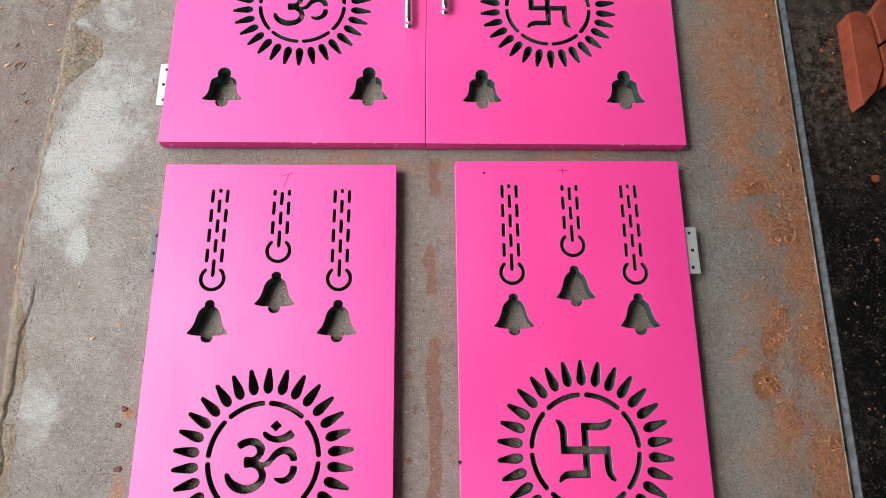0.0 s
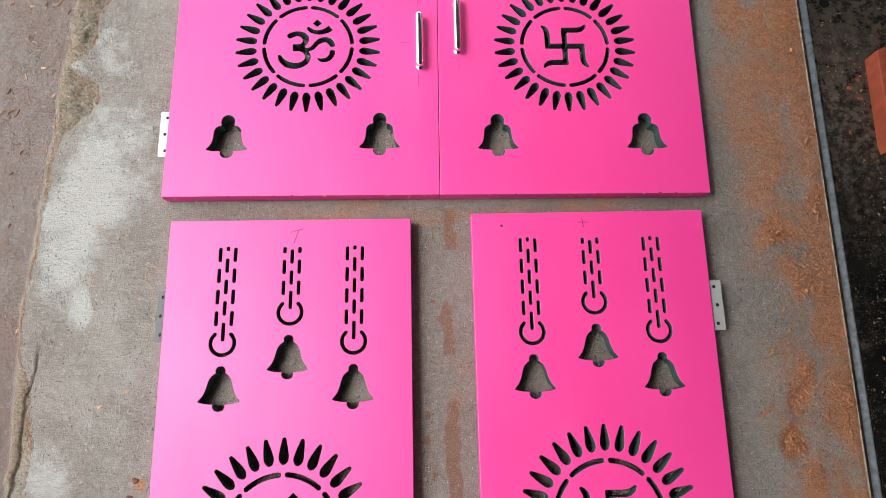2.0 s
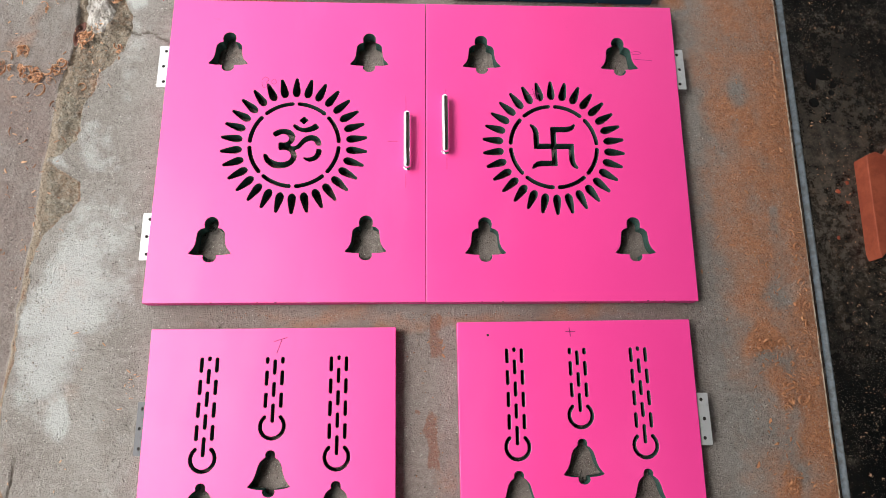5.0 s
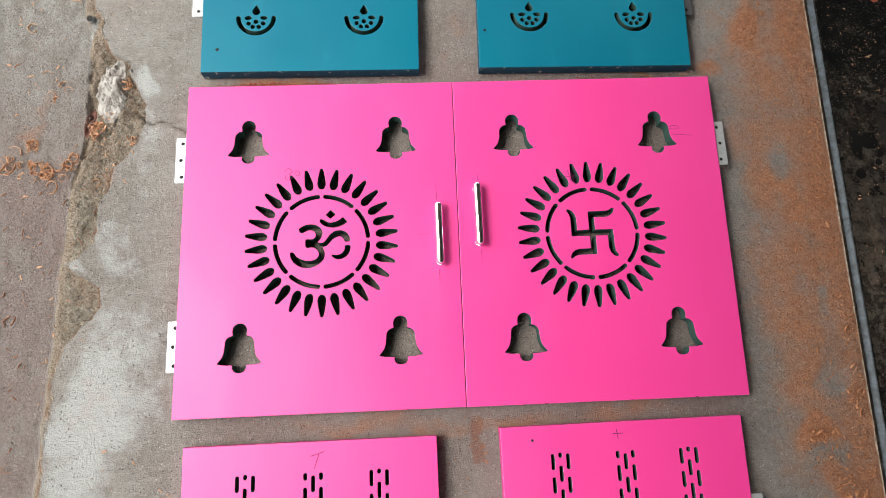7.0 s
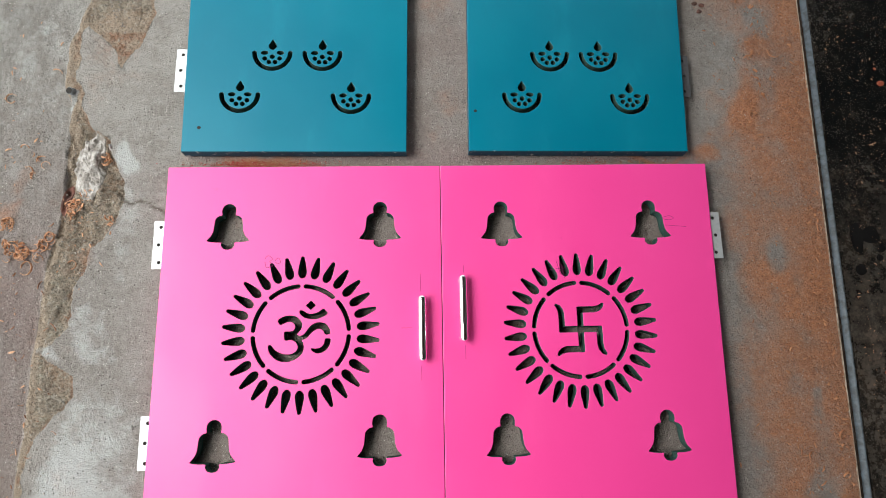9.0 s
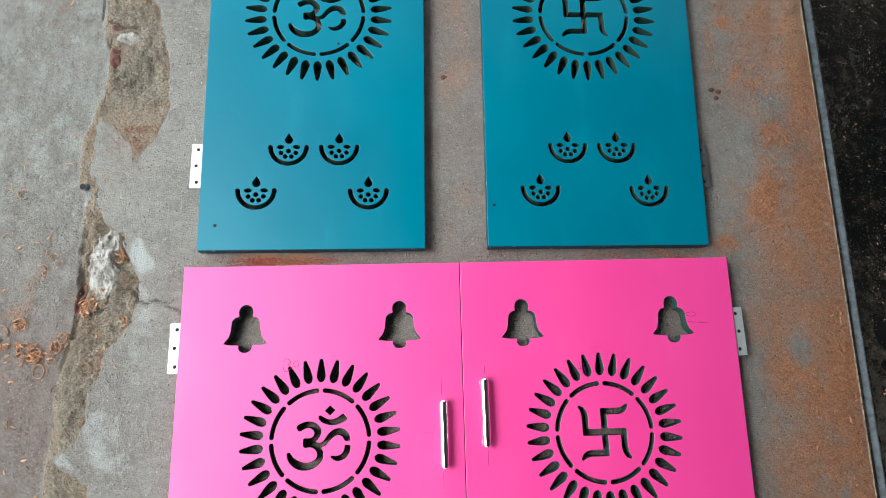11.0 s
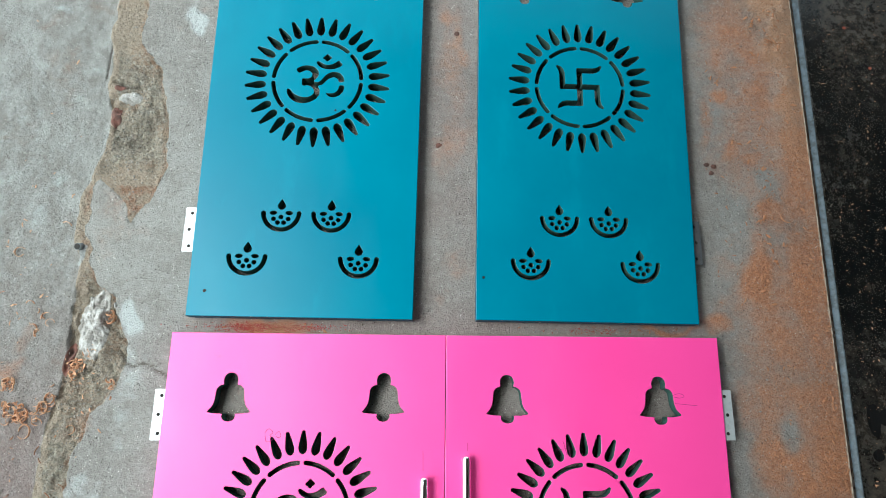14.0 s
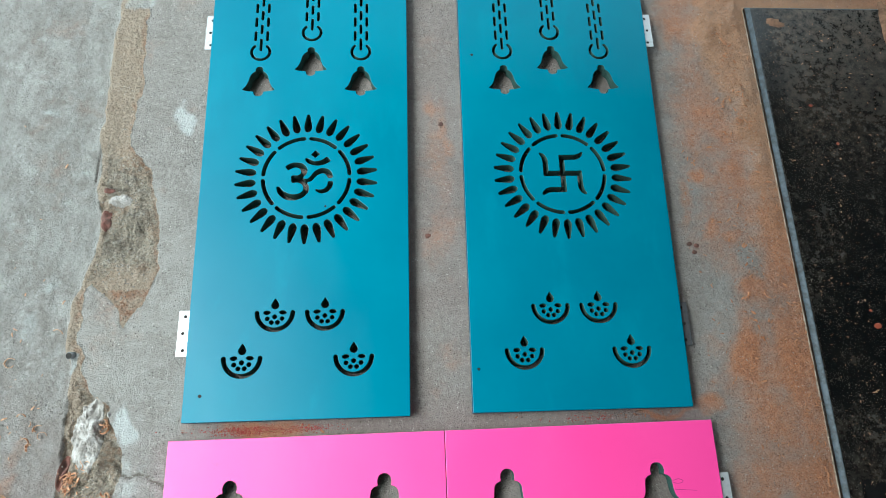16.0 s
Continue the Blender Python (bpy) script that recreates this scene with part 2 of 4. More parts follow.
GROUND = ground_material()
PINK = paint_material("pink_satin_paint", (0.73, 0.041, 0.252), (0.78, 0.056, 0.284), 0.42, 0.60)
TEAL = paint_material("teal_satin_paint", (0.0, 0.129, 0.194), (0.003, 0.172, 0.240), 0.33, 0.27)
PINK_EDGE = edge_material("pink_board_edge", (0.62, 0.032, 0.22), (0.72, 0.42, 0.50))
TEAL_EDGE = edge_material("teal_board_edge", (0.003, 0.06, 0.095), (0.42, 0.44, 0.40))
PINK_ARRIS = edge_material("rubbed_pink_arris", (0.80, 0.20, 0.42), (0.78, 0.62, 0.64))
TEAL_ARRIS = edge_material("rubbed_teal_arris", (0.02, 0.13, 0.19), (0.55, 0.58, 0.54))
CORE = core_material()
GRANITE = granite_material()
CHROME = metal_material("polished_chrome", (0.86, 0.87, 0.88), 0.05, 0.08)
ALUMINIUM = metal_material("brushed_aluminium", (0.47, 0.48, 0.48), 0.45, 0.3, 0.45)
# same hinge metal made darker: shade of the angled leaves put into colour
SHADED_ALUMINIUM = metal_material("shaded_aluminium", (0.11, 0.11, 0.115), 0.55, 0.3, 0.5)
DARK = plain_material("dark_recess", (0.012, 0.011, 0.010), (0.03, 0.026, 0.022), 0.9)
PENCIL = plain_material("pencil_line", (0.12, 0.014, 0.065), (0.26, 0.022, 0.125), 0.8, 300)
TERRACOTTA = plain_material("red_oxide_paint", (0.23, 0.045, 0.022), (0.33, 0.075, 0.036), 0.6, 22, 0.35)
SHAVING = plain_material("wood_shaving", (0.66, 0.40, 0.24), (0.46, 0.22, 0.115), 0.7, 120, 0.3, True)
ORANGE = plain_material("orange_shaving", (0.52, 0.245, 0.120), (0.32, 0.128, 0.058), 0.75, 120, 0.3, True)
SPLINTER = plain_material("dusty_splinter", (0.44, 0.205, 0.105), (0.25, 0.11, 0.058), 0.85, 120, 0.3, True)
CRUMB = plain_material("red_soil_crumb", (0.36, 0.15, 0.075), (0.17, 0.075, 0.04), 0.95, 200, 0.3, True)
GRIT = plain_material("grey_grit", (0.40, 0.37, 0.33), (0.16, 0.13, 0.11), 0.9, 200, 0.3, True)
MORTAR = plain_material("white_mortar", (0.40, 0.378, 0.350), (0.22, 0.196, 0.172), 0.95, 60, 1.0)
BRICKDUST = plain_material("red_brick_stain", (0.155, 0.068, 0.052), (0.085, 0.05, 0.04), 0.95, 60, 0.7)
PLASTER = plain_material("painted_plaster", (0.15, 0.14, 0.13), (0.11, 0.105, 0.10), 0.9, 3)
WET = plain_material("wet_mark", (0.004, 0.004, 0.004), (0.008, 0.008, 0.008), 0.10, 30, 0.0, False, 0.5)
POWDER = plain_material("crimson_powder", (0.40, 0.060, 0.055), (0.25, 0.040, 0.036), 0.95, 200, 0.3, True)
CHIP = plain_material("bare_chip", (0.10, 0.03, 0.035), (0.05, 0.03, 0.028), 0.9, 200)
JOINT = plain_material("dusty_joint", (0.36, 0.30, 0.24), (0.16, 0.11, 0.075), 0.95, 90, 0.5)
# granite in a paler blue-grey: the edge's sky highlight put into the colour
SKYLIT_CHAMFER = plain_material("skylit_granite_chamfer", (0.050, 0.068, 0.082), (0.014, 0.020, 0.024), 0.45, 75, 0.2, False, 0.5)
LOAM = plain_material("brown_loam", (0.27, 0.150, 0.090), (0.15, 0.085, 0.052), 0.95, 60, 0.9)
PVC = plain_material("grey_pvc", (0.30, 0.31, 0.31), (0.20, 0.21, 0.21), 0.6, 30)

# ---- ground ----
PLINTH_X, PLINTH_Y, PLINTH_TURN = 0.8205, 2.342, 1.32
LEFT_Y = (-0.4, -0.1, 0.25, 0.455, 0.545, 0.65, 0.725, 0.852, 0.921, 1.016, 1.101, 1.189, 1.24, 1.346, 1.473, 1.568, 1.66, 1.74, 1.882, 1.983, 2.287, 3.0)
LEFT_X = (-0.87, -0.86, -0.888, -0.883, -0.881, -0.881, -0.874, -0.878, -0.870, -0.865, -0.860, -0.845, -0.843, -0.845, -0.864, -0.868, -0.849, -0.834, -0.845, -0.857, -0.855, -0.87)
BAND_Y = (-0.4, 0.0, 0.10, 0.25, 0.55, 0.627, 0.686, 0.724, 0.765, 0.803, 0.843, 0.87, 0.886, 0.91, 0.942, 1.007, 1.081, 1.16, 1.205, 1.269, 1.35, 1.372, 1.42, 1.48, 1.56, 1.605, 1.64, 3.0)
BAND_X = (-0.80, -0.83, -0.825, -0.874, -0.868, -0.863, -0.858, -0.844, -0.816, -0.780, -0.787, -0.835, -0.855, -0.830, -0.802, -0.801, -0.784, -0.731, -0.719, -0.732, -0.764, -0.800, -0.818, -0.838, -0.842, -0.838, -0.80, -0.80)
LOBE_Y = (1.505, 1.522, 1.574, 1.602, 1.63, 1.66, 1.734, 1.82, 1.888, 1.939, 1.962, 2.10, 2.286, 3.0)
LOBE_LEFT = (-0.742, -0.752, -0.772, -0.812, -0.845, -0.90, -0.90, -0.90, -0.90, -0.90, -0.90, -0.90, -0.90, -0.90)
LOBE_RIGHT = (-0.744, -0.741, -0.712, -0.700, -0.690, -0.686, -0.692, -0.706, -0.722, -0.765, -0.785, -0.772, -0.774, -0.79)
# how deep, and how sandy, the band is along its length
DEPTH_Y = (-0.4, 0.55, 0.70, 0.80, 0.88, 0.95, 1.10, 1.20, 1.34, 1.40, 1.48, 1.60, 1.70, 1.90, 1.98, 3.0)
DEPTH = (0.003, 0.004, 0.006, 0.009, 0.006, 0.010, 0.015, 0.018, 0.020, 0.008, 0.002, 0.003, 0.013, 0.013, 0.004, 0.003)
SANDY = (0.6, 0.6, 0.5, 0.2, 0.3, 0.25, 0.15, 0.1, 0.2, 0.4, 1.0, 0.8, 0.1, 0.15, 0.75, 0.9)


def ground_fields(x, y):
    """Height and the masks of the ground, for arrays of places."""
    near = (x > -3) & (x < 3)
    jag = 0.035 * (cloud(x, y, 14, 3) - 0.5)
    xl = np.interp(y, LEFT_Y, LEFT_X) + 0.7 * jag
    rag = 0.6 * jag + 0.02 * (cloud(x, y, 40, 9) - 0.5)
    xr = np.interp(y, BAND_Y, BAND_X) + rag
    lobe_l, lobe_r = np.interp(y, LOBE_Y, LOBE_LEFT) + rag, np.interp(y, LOBE_Y, LOBE_RIGHT) + rag
    old = step(0.008, -0.008, x - xl)
    inside = step(-0.006, 0.004, x - xl)
    main = step(0.004, -0.004, x - xr)
    lobe = step(-0.004, 0.004, x - lobe_l) * step(0.004, -0.004, x - lobe_r) * step(1.50, 1.51, y)
    crumble = inside * np.maximum(main, lobe)
    pale = np.zeros_like(x)
    wx, wy = x + 0.075 * (cloud(x, y, 9, 23, 5) - 0.5), y + 0.13 * (cloud(x, y, 9, 29, 5) - 0.5)
    for cx, cy, rx, ry, turn, amount in ((-0.785, 0.56, 0.09, 0.24, -0.22, 1.0), (-0.72, 0.66, 0.12, 0.2, 0.0, 0.62), (-0.70, 0.30, 0.14, 0.35, 0.0, 0.32), (-0.78, 0.36, 0.035, 0.10, 0.1, 0.85),
                                         (-0.80, 0.03, 0.06, 0.14, 0.0, 0.7), (-0.712, 1.285, 0.026, 0.065, 0.0, 1.0), (-0.655, 2.045, 0.036, 0.05, 0.3, 1.0),
                                         (-0.755, 0.94, 0.04, 0.12, 0.15, 0.62), (-0.70, 1.13, 0.05, 0.16, 0.0, 0.5), (-0.82, 0.885, 0.035, 0.022, 0.0, 0.75), (-0.72, 0.92, 0.03, 0.09, 0.2, 0.6), (-0.68, 0.15, 0.06, 0.2, 0.0, 0.25),
                                         (-0.80, 2.385, 0.05, 0.05, 0.0, 0.85), (-0.792, 1.822, 0.024, 0.018, 0.0, 1.0), (-0.835, 1.72, 0.016, 0.03, 0.0, 0.6), (-0.996, 2.051, 0.032, 0.022, 0.0, 0.8), (-0.985, 1.92, 0.04, 0.03, 0.3, 0.4),
                                         (-0.92, 1.62, 0.03, 0.03, 0.0, 0.6), (-0.95, 1.52, 0.05, 0.03, 0.3, 0.5), (-0.87, 1.91, 0.02, 0.02, 0.0, 0.5), (-0.88, 1.42, 0.05, 0.04, 0.0, 0.35), (-0.856, 1.432, 0.010, 0.024, 0.0, 1.0)):
        dx, dy = wx - cx, wy - cy
        a, b = dx * math.cos(turn) + dy * math.sin(turn), dy * math.cos(turn) - dx * math.sin(turn)
        pale = np.maximum(pale, amount * step(1.35, 0.3, np.hypot(a / rx, b / ry)))
    edge = PLINTH_X - (PLINTH_Y - y) * math.tan(radians(PLINTH_TURN))
    gap = edge - x
    dust = step(0.50, 0.66, x) * (0.22 + 0.40 * cloud(x, y, 3.4, 31) + 0.16 * step(0.5, 0.8, y) * step(1.6, 1.3, y) + 0.14 * step(1.6, 2.0, y)) * near
    dust = np.maximum(dust, 0.80 * step(0.115, 0.035, gap + 0.10 * (cloud(x, y, 9, 33) - 0.5)) * step(1.6, 1.0, x))
    for cx, cy, rx, ry, amount in ((0.665, 0.47, 0.06, 0.05, 1.0), (0.69, 0.38, 0.05, 0.06, 0.8), (0.665, 0.17, 0.045, 0.08, 0.95), (0.645, 0.06, 0.04, 0.045, 1.0), (0.585, 0.142, 0.03, 0.012, 0.8), (0.67, -0.02, 0.04, 0.08, 0.75),
                                   (0.66, 0.68, 0.06, 0.09, 0.75), (0.70, 0.84, 0.05, 0.10, 0.75), (0.64, 1.02, 0.06, 0.14, 0.8), (0.70, 0.97, 0.05, 0.12, 0.85), (0.70, 1.22, 0.06, 0.10, 0.6), (0.66, 1.42, 0.05, 0.10, 0.85), (0.70, 1.55, 0.07, 0.08, 0.75), (0.62, 1.74, 0.02, 0.07, 0.7),
                                   (0.655, 1.70, 0.05, 0.03, 0.7), (0.70, 1.86, 0.06, 0.10, 0.7), (0.60, 1.88, 0.035, 0.03, 0.85), (0.565, 1.80, 0.02, 0.10, 0.6), (0.75, 2.25, 0.075, 0.22, 1.0), (0.62, 2.30, 0.03, 0.10, 0.6), (0.56, 1.29, 0.05, 0.04, 0.7),
                                   (-0.03, 0.20, 0.04, 0.12, 0.3), (-0.3, 0.548, 0.2, 0.03, 0.4), (-0.42, 1.281, 0.13, 0.05, 0.7), (-0.045, 2.05, 0.03, 0.05, 0.5), (-0.01, 2.0, 0.03, 0.12, 0.45),
                                   (0.40, 1.283, 0.12, 0.015, 0.7), (0.0, 0.552, 0.5, 0.03, 0.45), (-0.045, 1.75, 0.05, 0.5, 0.3), (-0.80, 1.08, 0.04, 0.05, 0.3), (-0.63, 0.03, 0.02, 0.025, 0.8), (-0.62, -0.12, 0.025, 0.03, 0.55), (-0.93, 1.24, 0.03, 0.03, 0.4), (-0.96, 1.19, 0.05, 0.03, 0.35)):
        dust = np.maximum(dust, amount * step(1.3, 0.2, np.hypot((wx - cx) / rx, (wy - cy) / ry)))
    dust = np.maximum(dust, 0.9 * step(PLINTH_Y - 0.02, PLINTH_Y + 0.02, y) * step(0.62, 0.72, x) * near)
    # cement that kept clear of the dust
    for cx, cy, rx, ry, amount in ((0.70, 0.56, 0.035, 0.035, 0.7), (0.625, 0.34, 0.05, 0.06, 0.5), (0.735, 0.03, 0.02, 0.05, 0.5), (0.715, 0.75, 0.02, 0.03, 0.5), (0.69, 1.08, 0.03, 0.06, 0.5), (0.685, 1.65, 0.035, 0.03, 0.75), (0.66, 1.93, 0.05, 0.06, 0.35), (0.62, 1.52, 0.03, 0.07, 0.5)):
        dust = dust * (1 - amount * step(1.3, 0.3, np.hypot((wx - cx) / rx, (wy - cy) / ry)))
    loam = step(0.10, 0.03, gap + 0.09 * (cloud(x, y, 9, 35) - 0.5)) * step(1.5, 1.0, x) * step(1.55, 2.0, y)
    loam = np.maximum(loam, step(1.2, 0.5, np.hypot((wx - 0.75) / 0.085, (wy - 2.25) / 0.24)))
    dust = np.maximum(dust, 0.95 * loam)
    stain = np.zeros_like(x)
    for x0, x1, y0, y1, amount in ((-0.044, -0.017, -0.45, 0.17, 0.85), (-0.050, -0.022, 0.22, 0.36, 0.8), (-0.043, -0.012, 0.43, 0.56, 0.75), (-0.100, -0.078, 0.09, 0.125, 0.7)):
        ex, ey = x + 0.022 * (cloud(x, y, 22, 37, 4) - 0.5), y + 0.07 * (cloud(x, y, 20, 39, 4) - 0.5)
        stain = np.maximum(stain, amount * step(x0 - 0.006, x0 + 0.005, ex) * step(x1 + 0.006, x1 - 0.005, ex) * step(y0, y0 + 0.03, ey) * step(y1, y1 - 0.03, ey))
    for cx, cy, r in ((-0.085, 0.37, 0.008), (-0.088, 0.15, 0.009), (-0.09, 0.10, 0.015), (-0.07, 0.02, 0.010), (-0.075, -0.10, 0.011)):
        stain = np.maximum(stain, 0.8 * step(1.3, 0.5, np.hypot((wx - cx) / r, (wy - cy) / r)))
    z = 0.0032 * (cloud(x, y, 3.0, 41) - 0.5) + 0.0024 * (cloud(x, y, 45, 51, 3) - 0.5)
    z -= old * (0.016 - 0.006 * (cloud(x, y, 9, 61) - 0.5))
    depth = np.interp(y, DEPTH_Y, DEPTH)
    z += crumble * (-depth + (0.004 + 1.5 * depth) * (cloud(x, y, 26, 71, 5) - 0.5) + 0.75 * depth * (cloud(x, y, 75, 75, 3) - 0.5) + 0.9 * depth * (cloud(x, y, 11, 73, 3) - 0.5))
    # sharp broken ledges in the hollow
    ledge = cloud(x, y, 19, 79, 4)
    z += crumble * 0.22 * depth * (step(0.47, 0.49, ledge) + step(0.56, 0.575, ledge) - 1.0)
    rim = crumble * step(0.014, 0.002, np.where(y > 1.6, lobe_r, xr) - x) * np.where(y > 1.6, 0.7, 0.9)
    sand = crumble * np.maximum(np.interp(y, DEPTH_Y, SANDY), 0.8 * step(0.030, 0.010, x - xl))
    z += old * 0.004 * (cloud(x * 2.2, y * 0.5, 22, 77, 4) - 0.5)
    # soil drifted against the plinth, lumpy at its far end
    z += step(0.05, 0.0, gap) * step(1.5, 1.0, x) * 0.006 * cloud(x, y, 24, 83, 4) * (y < PLINTH_Y)
    z += loam * step(0.004, 0.03, gap) * (0.004 + 0.034 * np.maximum(0.0, cloud(x, y, 17, 85, 4) - 0.42))
    # gouged hollows in the dusty strip
    for cx, cy, r, deep in ((0.645, 0.065, 0.042, 0.007), (0.665, 0.14, 0.03, 0.004), (0.70, 0.06, 0.03, 0.004), (-0.80, 0.76, 0.04, 0.004)):
        z -= deep * step(1.2, 0.5, np.hypot(x - cx, y - cy) / r + 0.6 * (cloud(x, y, 40, 81) - 0.5))
    # hairline cracks, sunk a little and coloured dark brown
    crack = np.zeros_like(x)
    down = -0.838 + 0.06 * (cloud(x, y, 7, 95, 5) - 0.5)
    crack = np.maximum(crack, step(0.0040, 0.0012, np.abs(x - down)) * step(-0.25, -0.2, y) * step(0.30, 0.25, y))
    across = np.abs(y - (1.212 - 0.32 * (x + 0.73) + 0.07 * (cloud(x, y, 12, 91, 6) - 0.5)))
    crack = np.maximum(crack, step(0.0038, 0.0010, across) * step(-0.75, -0.735, x) * step(-0.60, -0.63, x))
    split = np.abs(x - (-0.853 + 0.03 * (cloud(x, y, 9, 97, 5) - 0.5)))
    crack = np.maximum(crack, step(0.0032, 0.0008, split) * step(1.86, 1.88, y) * step(1.99, 1.96, y))
    shelf = np.abs(y - (1.862 - 0.25 * (x + 0.80) + 0.05 * (cloud(x, y, 15, 99, 5) - 0.5)))
    crack = np.maximum(crack, step(0.0050, 0.0015, shelf) * step(-0.85, -0.84, x) * step(-0.77, -0.785, x))
    z -= 0.004 * crack
    warm = step(-0.62, -0.45, x) * 0.52 + step(0.45, 0.62, x) * -0.48 + old * step(1.65, 0.9, y) * step(-3, -2, x) * 0.85 + 0.25 * step(0.45, 0.2, y) * step(-0.6, -0.9, x)
    return z, old, crumble, pale, dust, warm, crack, rim, sand, stain, loam


def build_ground():
    def axis(lo, hi, pitch, far):
        inner = np.arange(lo, hi + pitch / 2, pitch)
        grow = [0.02 * 1.5 ** k for k in range(40)]
        outer = np.cumsum(grow)
        outer = outer[outer < far]
        return np.concatenate((lo - outer[::-1], inner, hi + outer))

    xs, ys = axis(-1.35, 0.80, 0.0065, 900), axis(-0.45, 2.75, 0.0038, 900)
    xs = np.concatenate((xs[xs < -0.94], np.arange(-0.94, -0.66, 0.0026), xs[xs > -0.66]))
    gx, gy = np.meshgrid(xs, ys)
    x, y = gx.ravel(), gy.ravel()
    z, *masks = ground_fields(x, y)
    w, h = len(xs), len(ys)
    i = (np.arange(h - 1)[:, None] * w + np.arange(w - 1)[None, :]).ravel()
    faces = np.stack((i, i + 1, i + 1 + w, i + w), 1)
    mesh = bpy.data.meshes.new("ground")
    mesh.vertices.add(len(x))
    mesh.vertices.foreach_set("co", np.stack((x, y, z), 1).ravel())
    mesh.loops.add(faces.size)
    mesh.loops.foreach_set("vertex_index", faces.ravel())
    mesh.polygons.add(len(faces))
    mesh.polygons.foreach_set("loop_start", np.arange(len(faces)) * 4)
    mesh.polygons.foreach_set("use_smooth", np.ones(len(faces), bool))
    for name, values in zip(("old", "crumble", "pale", "dust", "warm", "crack", "rim", "sand", "stain", "loam"), masks):
        mesh.attributes.new(name, "FLOAT", "POINT").data.foreach_set("value", values.astype(np.float32))
    mesh.update(calc_edges=True)
    return tagged(part("ground", mesh, GROUND), "worn grey concrete ground with a crumbled edge and red soil dust", "ground", kind="structure")


ground = build_ground()


def height_at(x, y):
    return float(ground_fields(np.array([x]), np.array([y]))[0][0])


# ---- plinth of black granite, porch ceiling and house wall ----


def build_slab():
    bm = bmesh.new()
    x0, x1, y0, y1, top, r = 0.0, 2.0, -3.2, 0.0, 0.0245, 0.0125
    nx, ny = 70, 110
    # rounded profile in from the edge: distance inwards, height
    lip = [(0.0, -0.03), (0.0, 0.0138), (0.0005, 0.0152), (0.0020, 0.0172), (0.0070, 0.0222), (0.0092, 0.0237), (r, top)]
    ring = []
    for d, z in lip:
        ring.append([bm.verts.new(p) for p in ((x0 + d, y0, z), (x0 + d, y1 - d, z), (x1, y1 - d, z))])
    for a, b in zip(ring, ring[1:]):
        for k in range(2):
            bm.faces.new((a[k], b[k], b[k + 1], a[k + 1]))
    bmesh.ops.recalc_face_normals(bm, faces=bm.faces)
    xs = np.linspace(x0 + r, x1, nx)
    ys = np.linspace(y0, y1 - r, ny)
    grid = [[bm.verts.new((a, b, top)) for a in xs] for b in ys]
    for row, above in zip(grid, grid[1:]):
        for k in range(nx - 1):
            bm.faces.new((row[k], row[k + 1], above[k + 1], above[k]))
    bmesh.ops.remove_doubles(bm, verts=bm.verts, dist=1e-5)
    mesh = bpy.data.meshes.new("plinth")
    bm.to_mesh(mesh)
    bm.free()
    values = []
    for v in mesh.vertices:
        x, y, _ = v.co
        # dust; at the far end it also paints in the open sky's reflection
        d = 1.0 * max(0.0, 1 - abs(y - 0.0) / 0.60) * (1 if x > 0.05 else 0.3)
        d = max(d, 0.95 * max(0.0, 1 - math.hypot((x - 0.10) / 0.7, y + 1.52) / 0.44))
        d = max(d, 0.9 * max(0.0, 1 - math.hypot(x - 0.10, y + 1.53) / 0.16), 0.75 * max(0, 1 - math.hypot((x - 0.45), (y + 0.1)) / 0.2))
        values.append(d)
    mesh.attributes.new("dust", "FLOAT", "POINT").data.foreach_set("value", values)
    smooth(mesh)
    # sloping lip faces get the painted highlight
    for p in mesh.polygons:
        if 0.2 < p.normal.z < 0.9:
            p.material_index = 1
    ob = part("granite_plinth", mesh, (GRANITE, SKYLIT_CHAMFER), m=pose(PLINTH_X, PLINTH_Y, 0, 0, 0, -PLINTH_TURN))
    bm = bmesh.new()
    rows = []
    for k in range(640):
        y = -2.6 + 2.6 * k / 639
        w = 0.0010 + 0.0055 * max(0.0, -0.12 + noise.noise(Vector((0, y * 9, 0))) + 0.25 * noise.noise(Vector((3, y * 60, 0))))
        rows.append([bm.verts.new(p) for p in ((-w, y, -0.004), (-0.6 * w, y, 0.0035), (0.0, y, 0.006))])
    for a, c in zip(rows, rows[1:]):
        for k in range(2):
            bm.faces.new((a[k], a[k + 1], c[k + 1], c[k]))
    bmesh.ops.recalc_face_normals(bm, faces=bm.faces)
    part("mortar_joint", bm, JOINT, ob, "uneven pale mortar line along the foot")
    return tagged(ob, "dusty polished black granite plinth slab with a rounded edge", "plinth", kind="structure")


build_slab()
tagged(part("ceiling", box_bm((ROOF_X, -6, 2.4), (6, 3.6, 2.55)), PLASTER), "plain plastered porch ceiling above the plinth", "ceiling", kind="structure")
tagged(part("wall_east", box_bm((2.2, -6, -0.1), (2.4, 3.6, 2.4)), PLASTER), "plain plastered house wall behind the plinth", "wall", kind="structure")


# ---- outlines for the routed shapes, in metres ----
def rounded(points, closed=True, n=5):
    """A smooth closed line through the points."""
    out, k = [], len(points)
    for i in range(k):
        p0, p1, p2, p3 = (np.array(points[(i + j) % k], float) for j in (-1, 0, 1, 2))
        for s in range(n):
            t = s / n
            out.append(tuple(0.5 * ((2 * p1) + (p2 - p0) * t + (2 * p0 - 5 * p1 + 4 * p2 - p3) * t * t + (3 * p1 - p0 - 3 * p2 + p3) * t ** 3)))
    return out


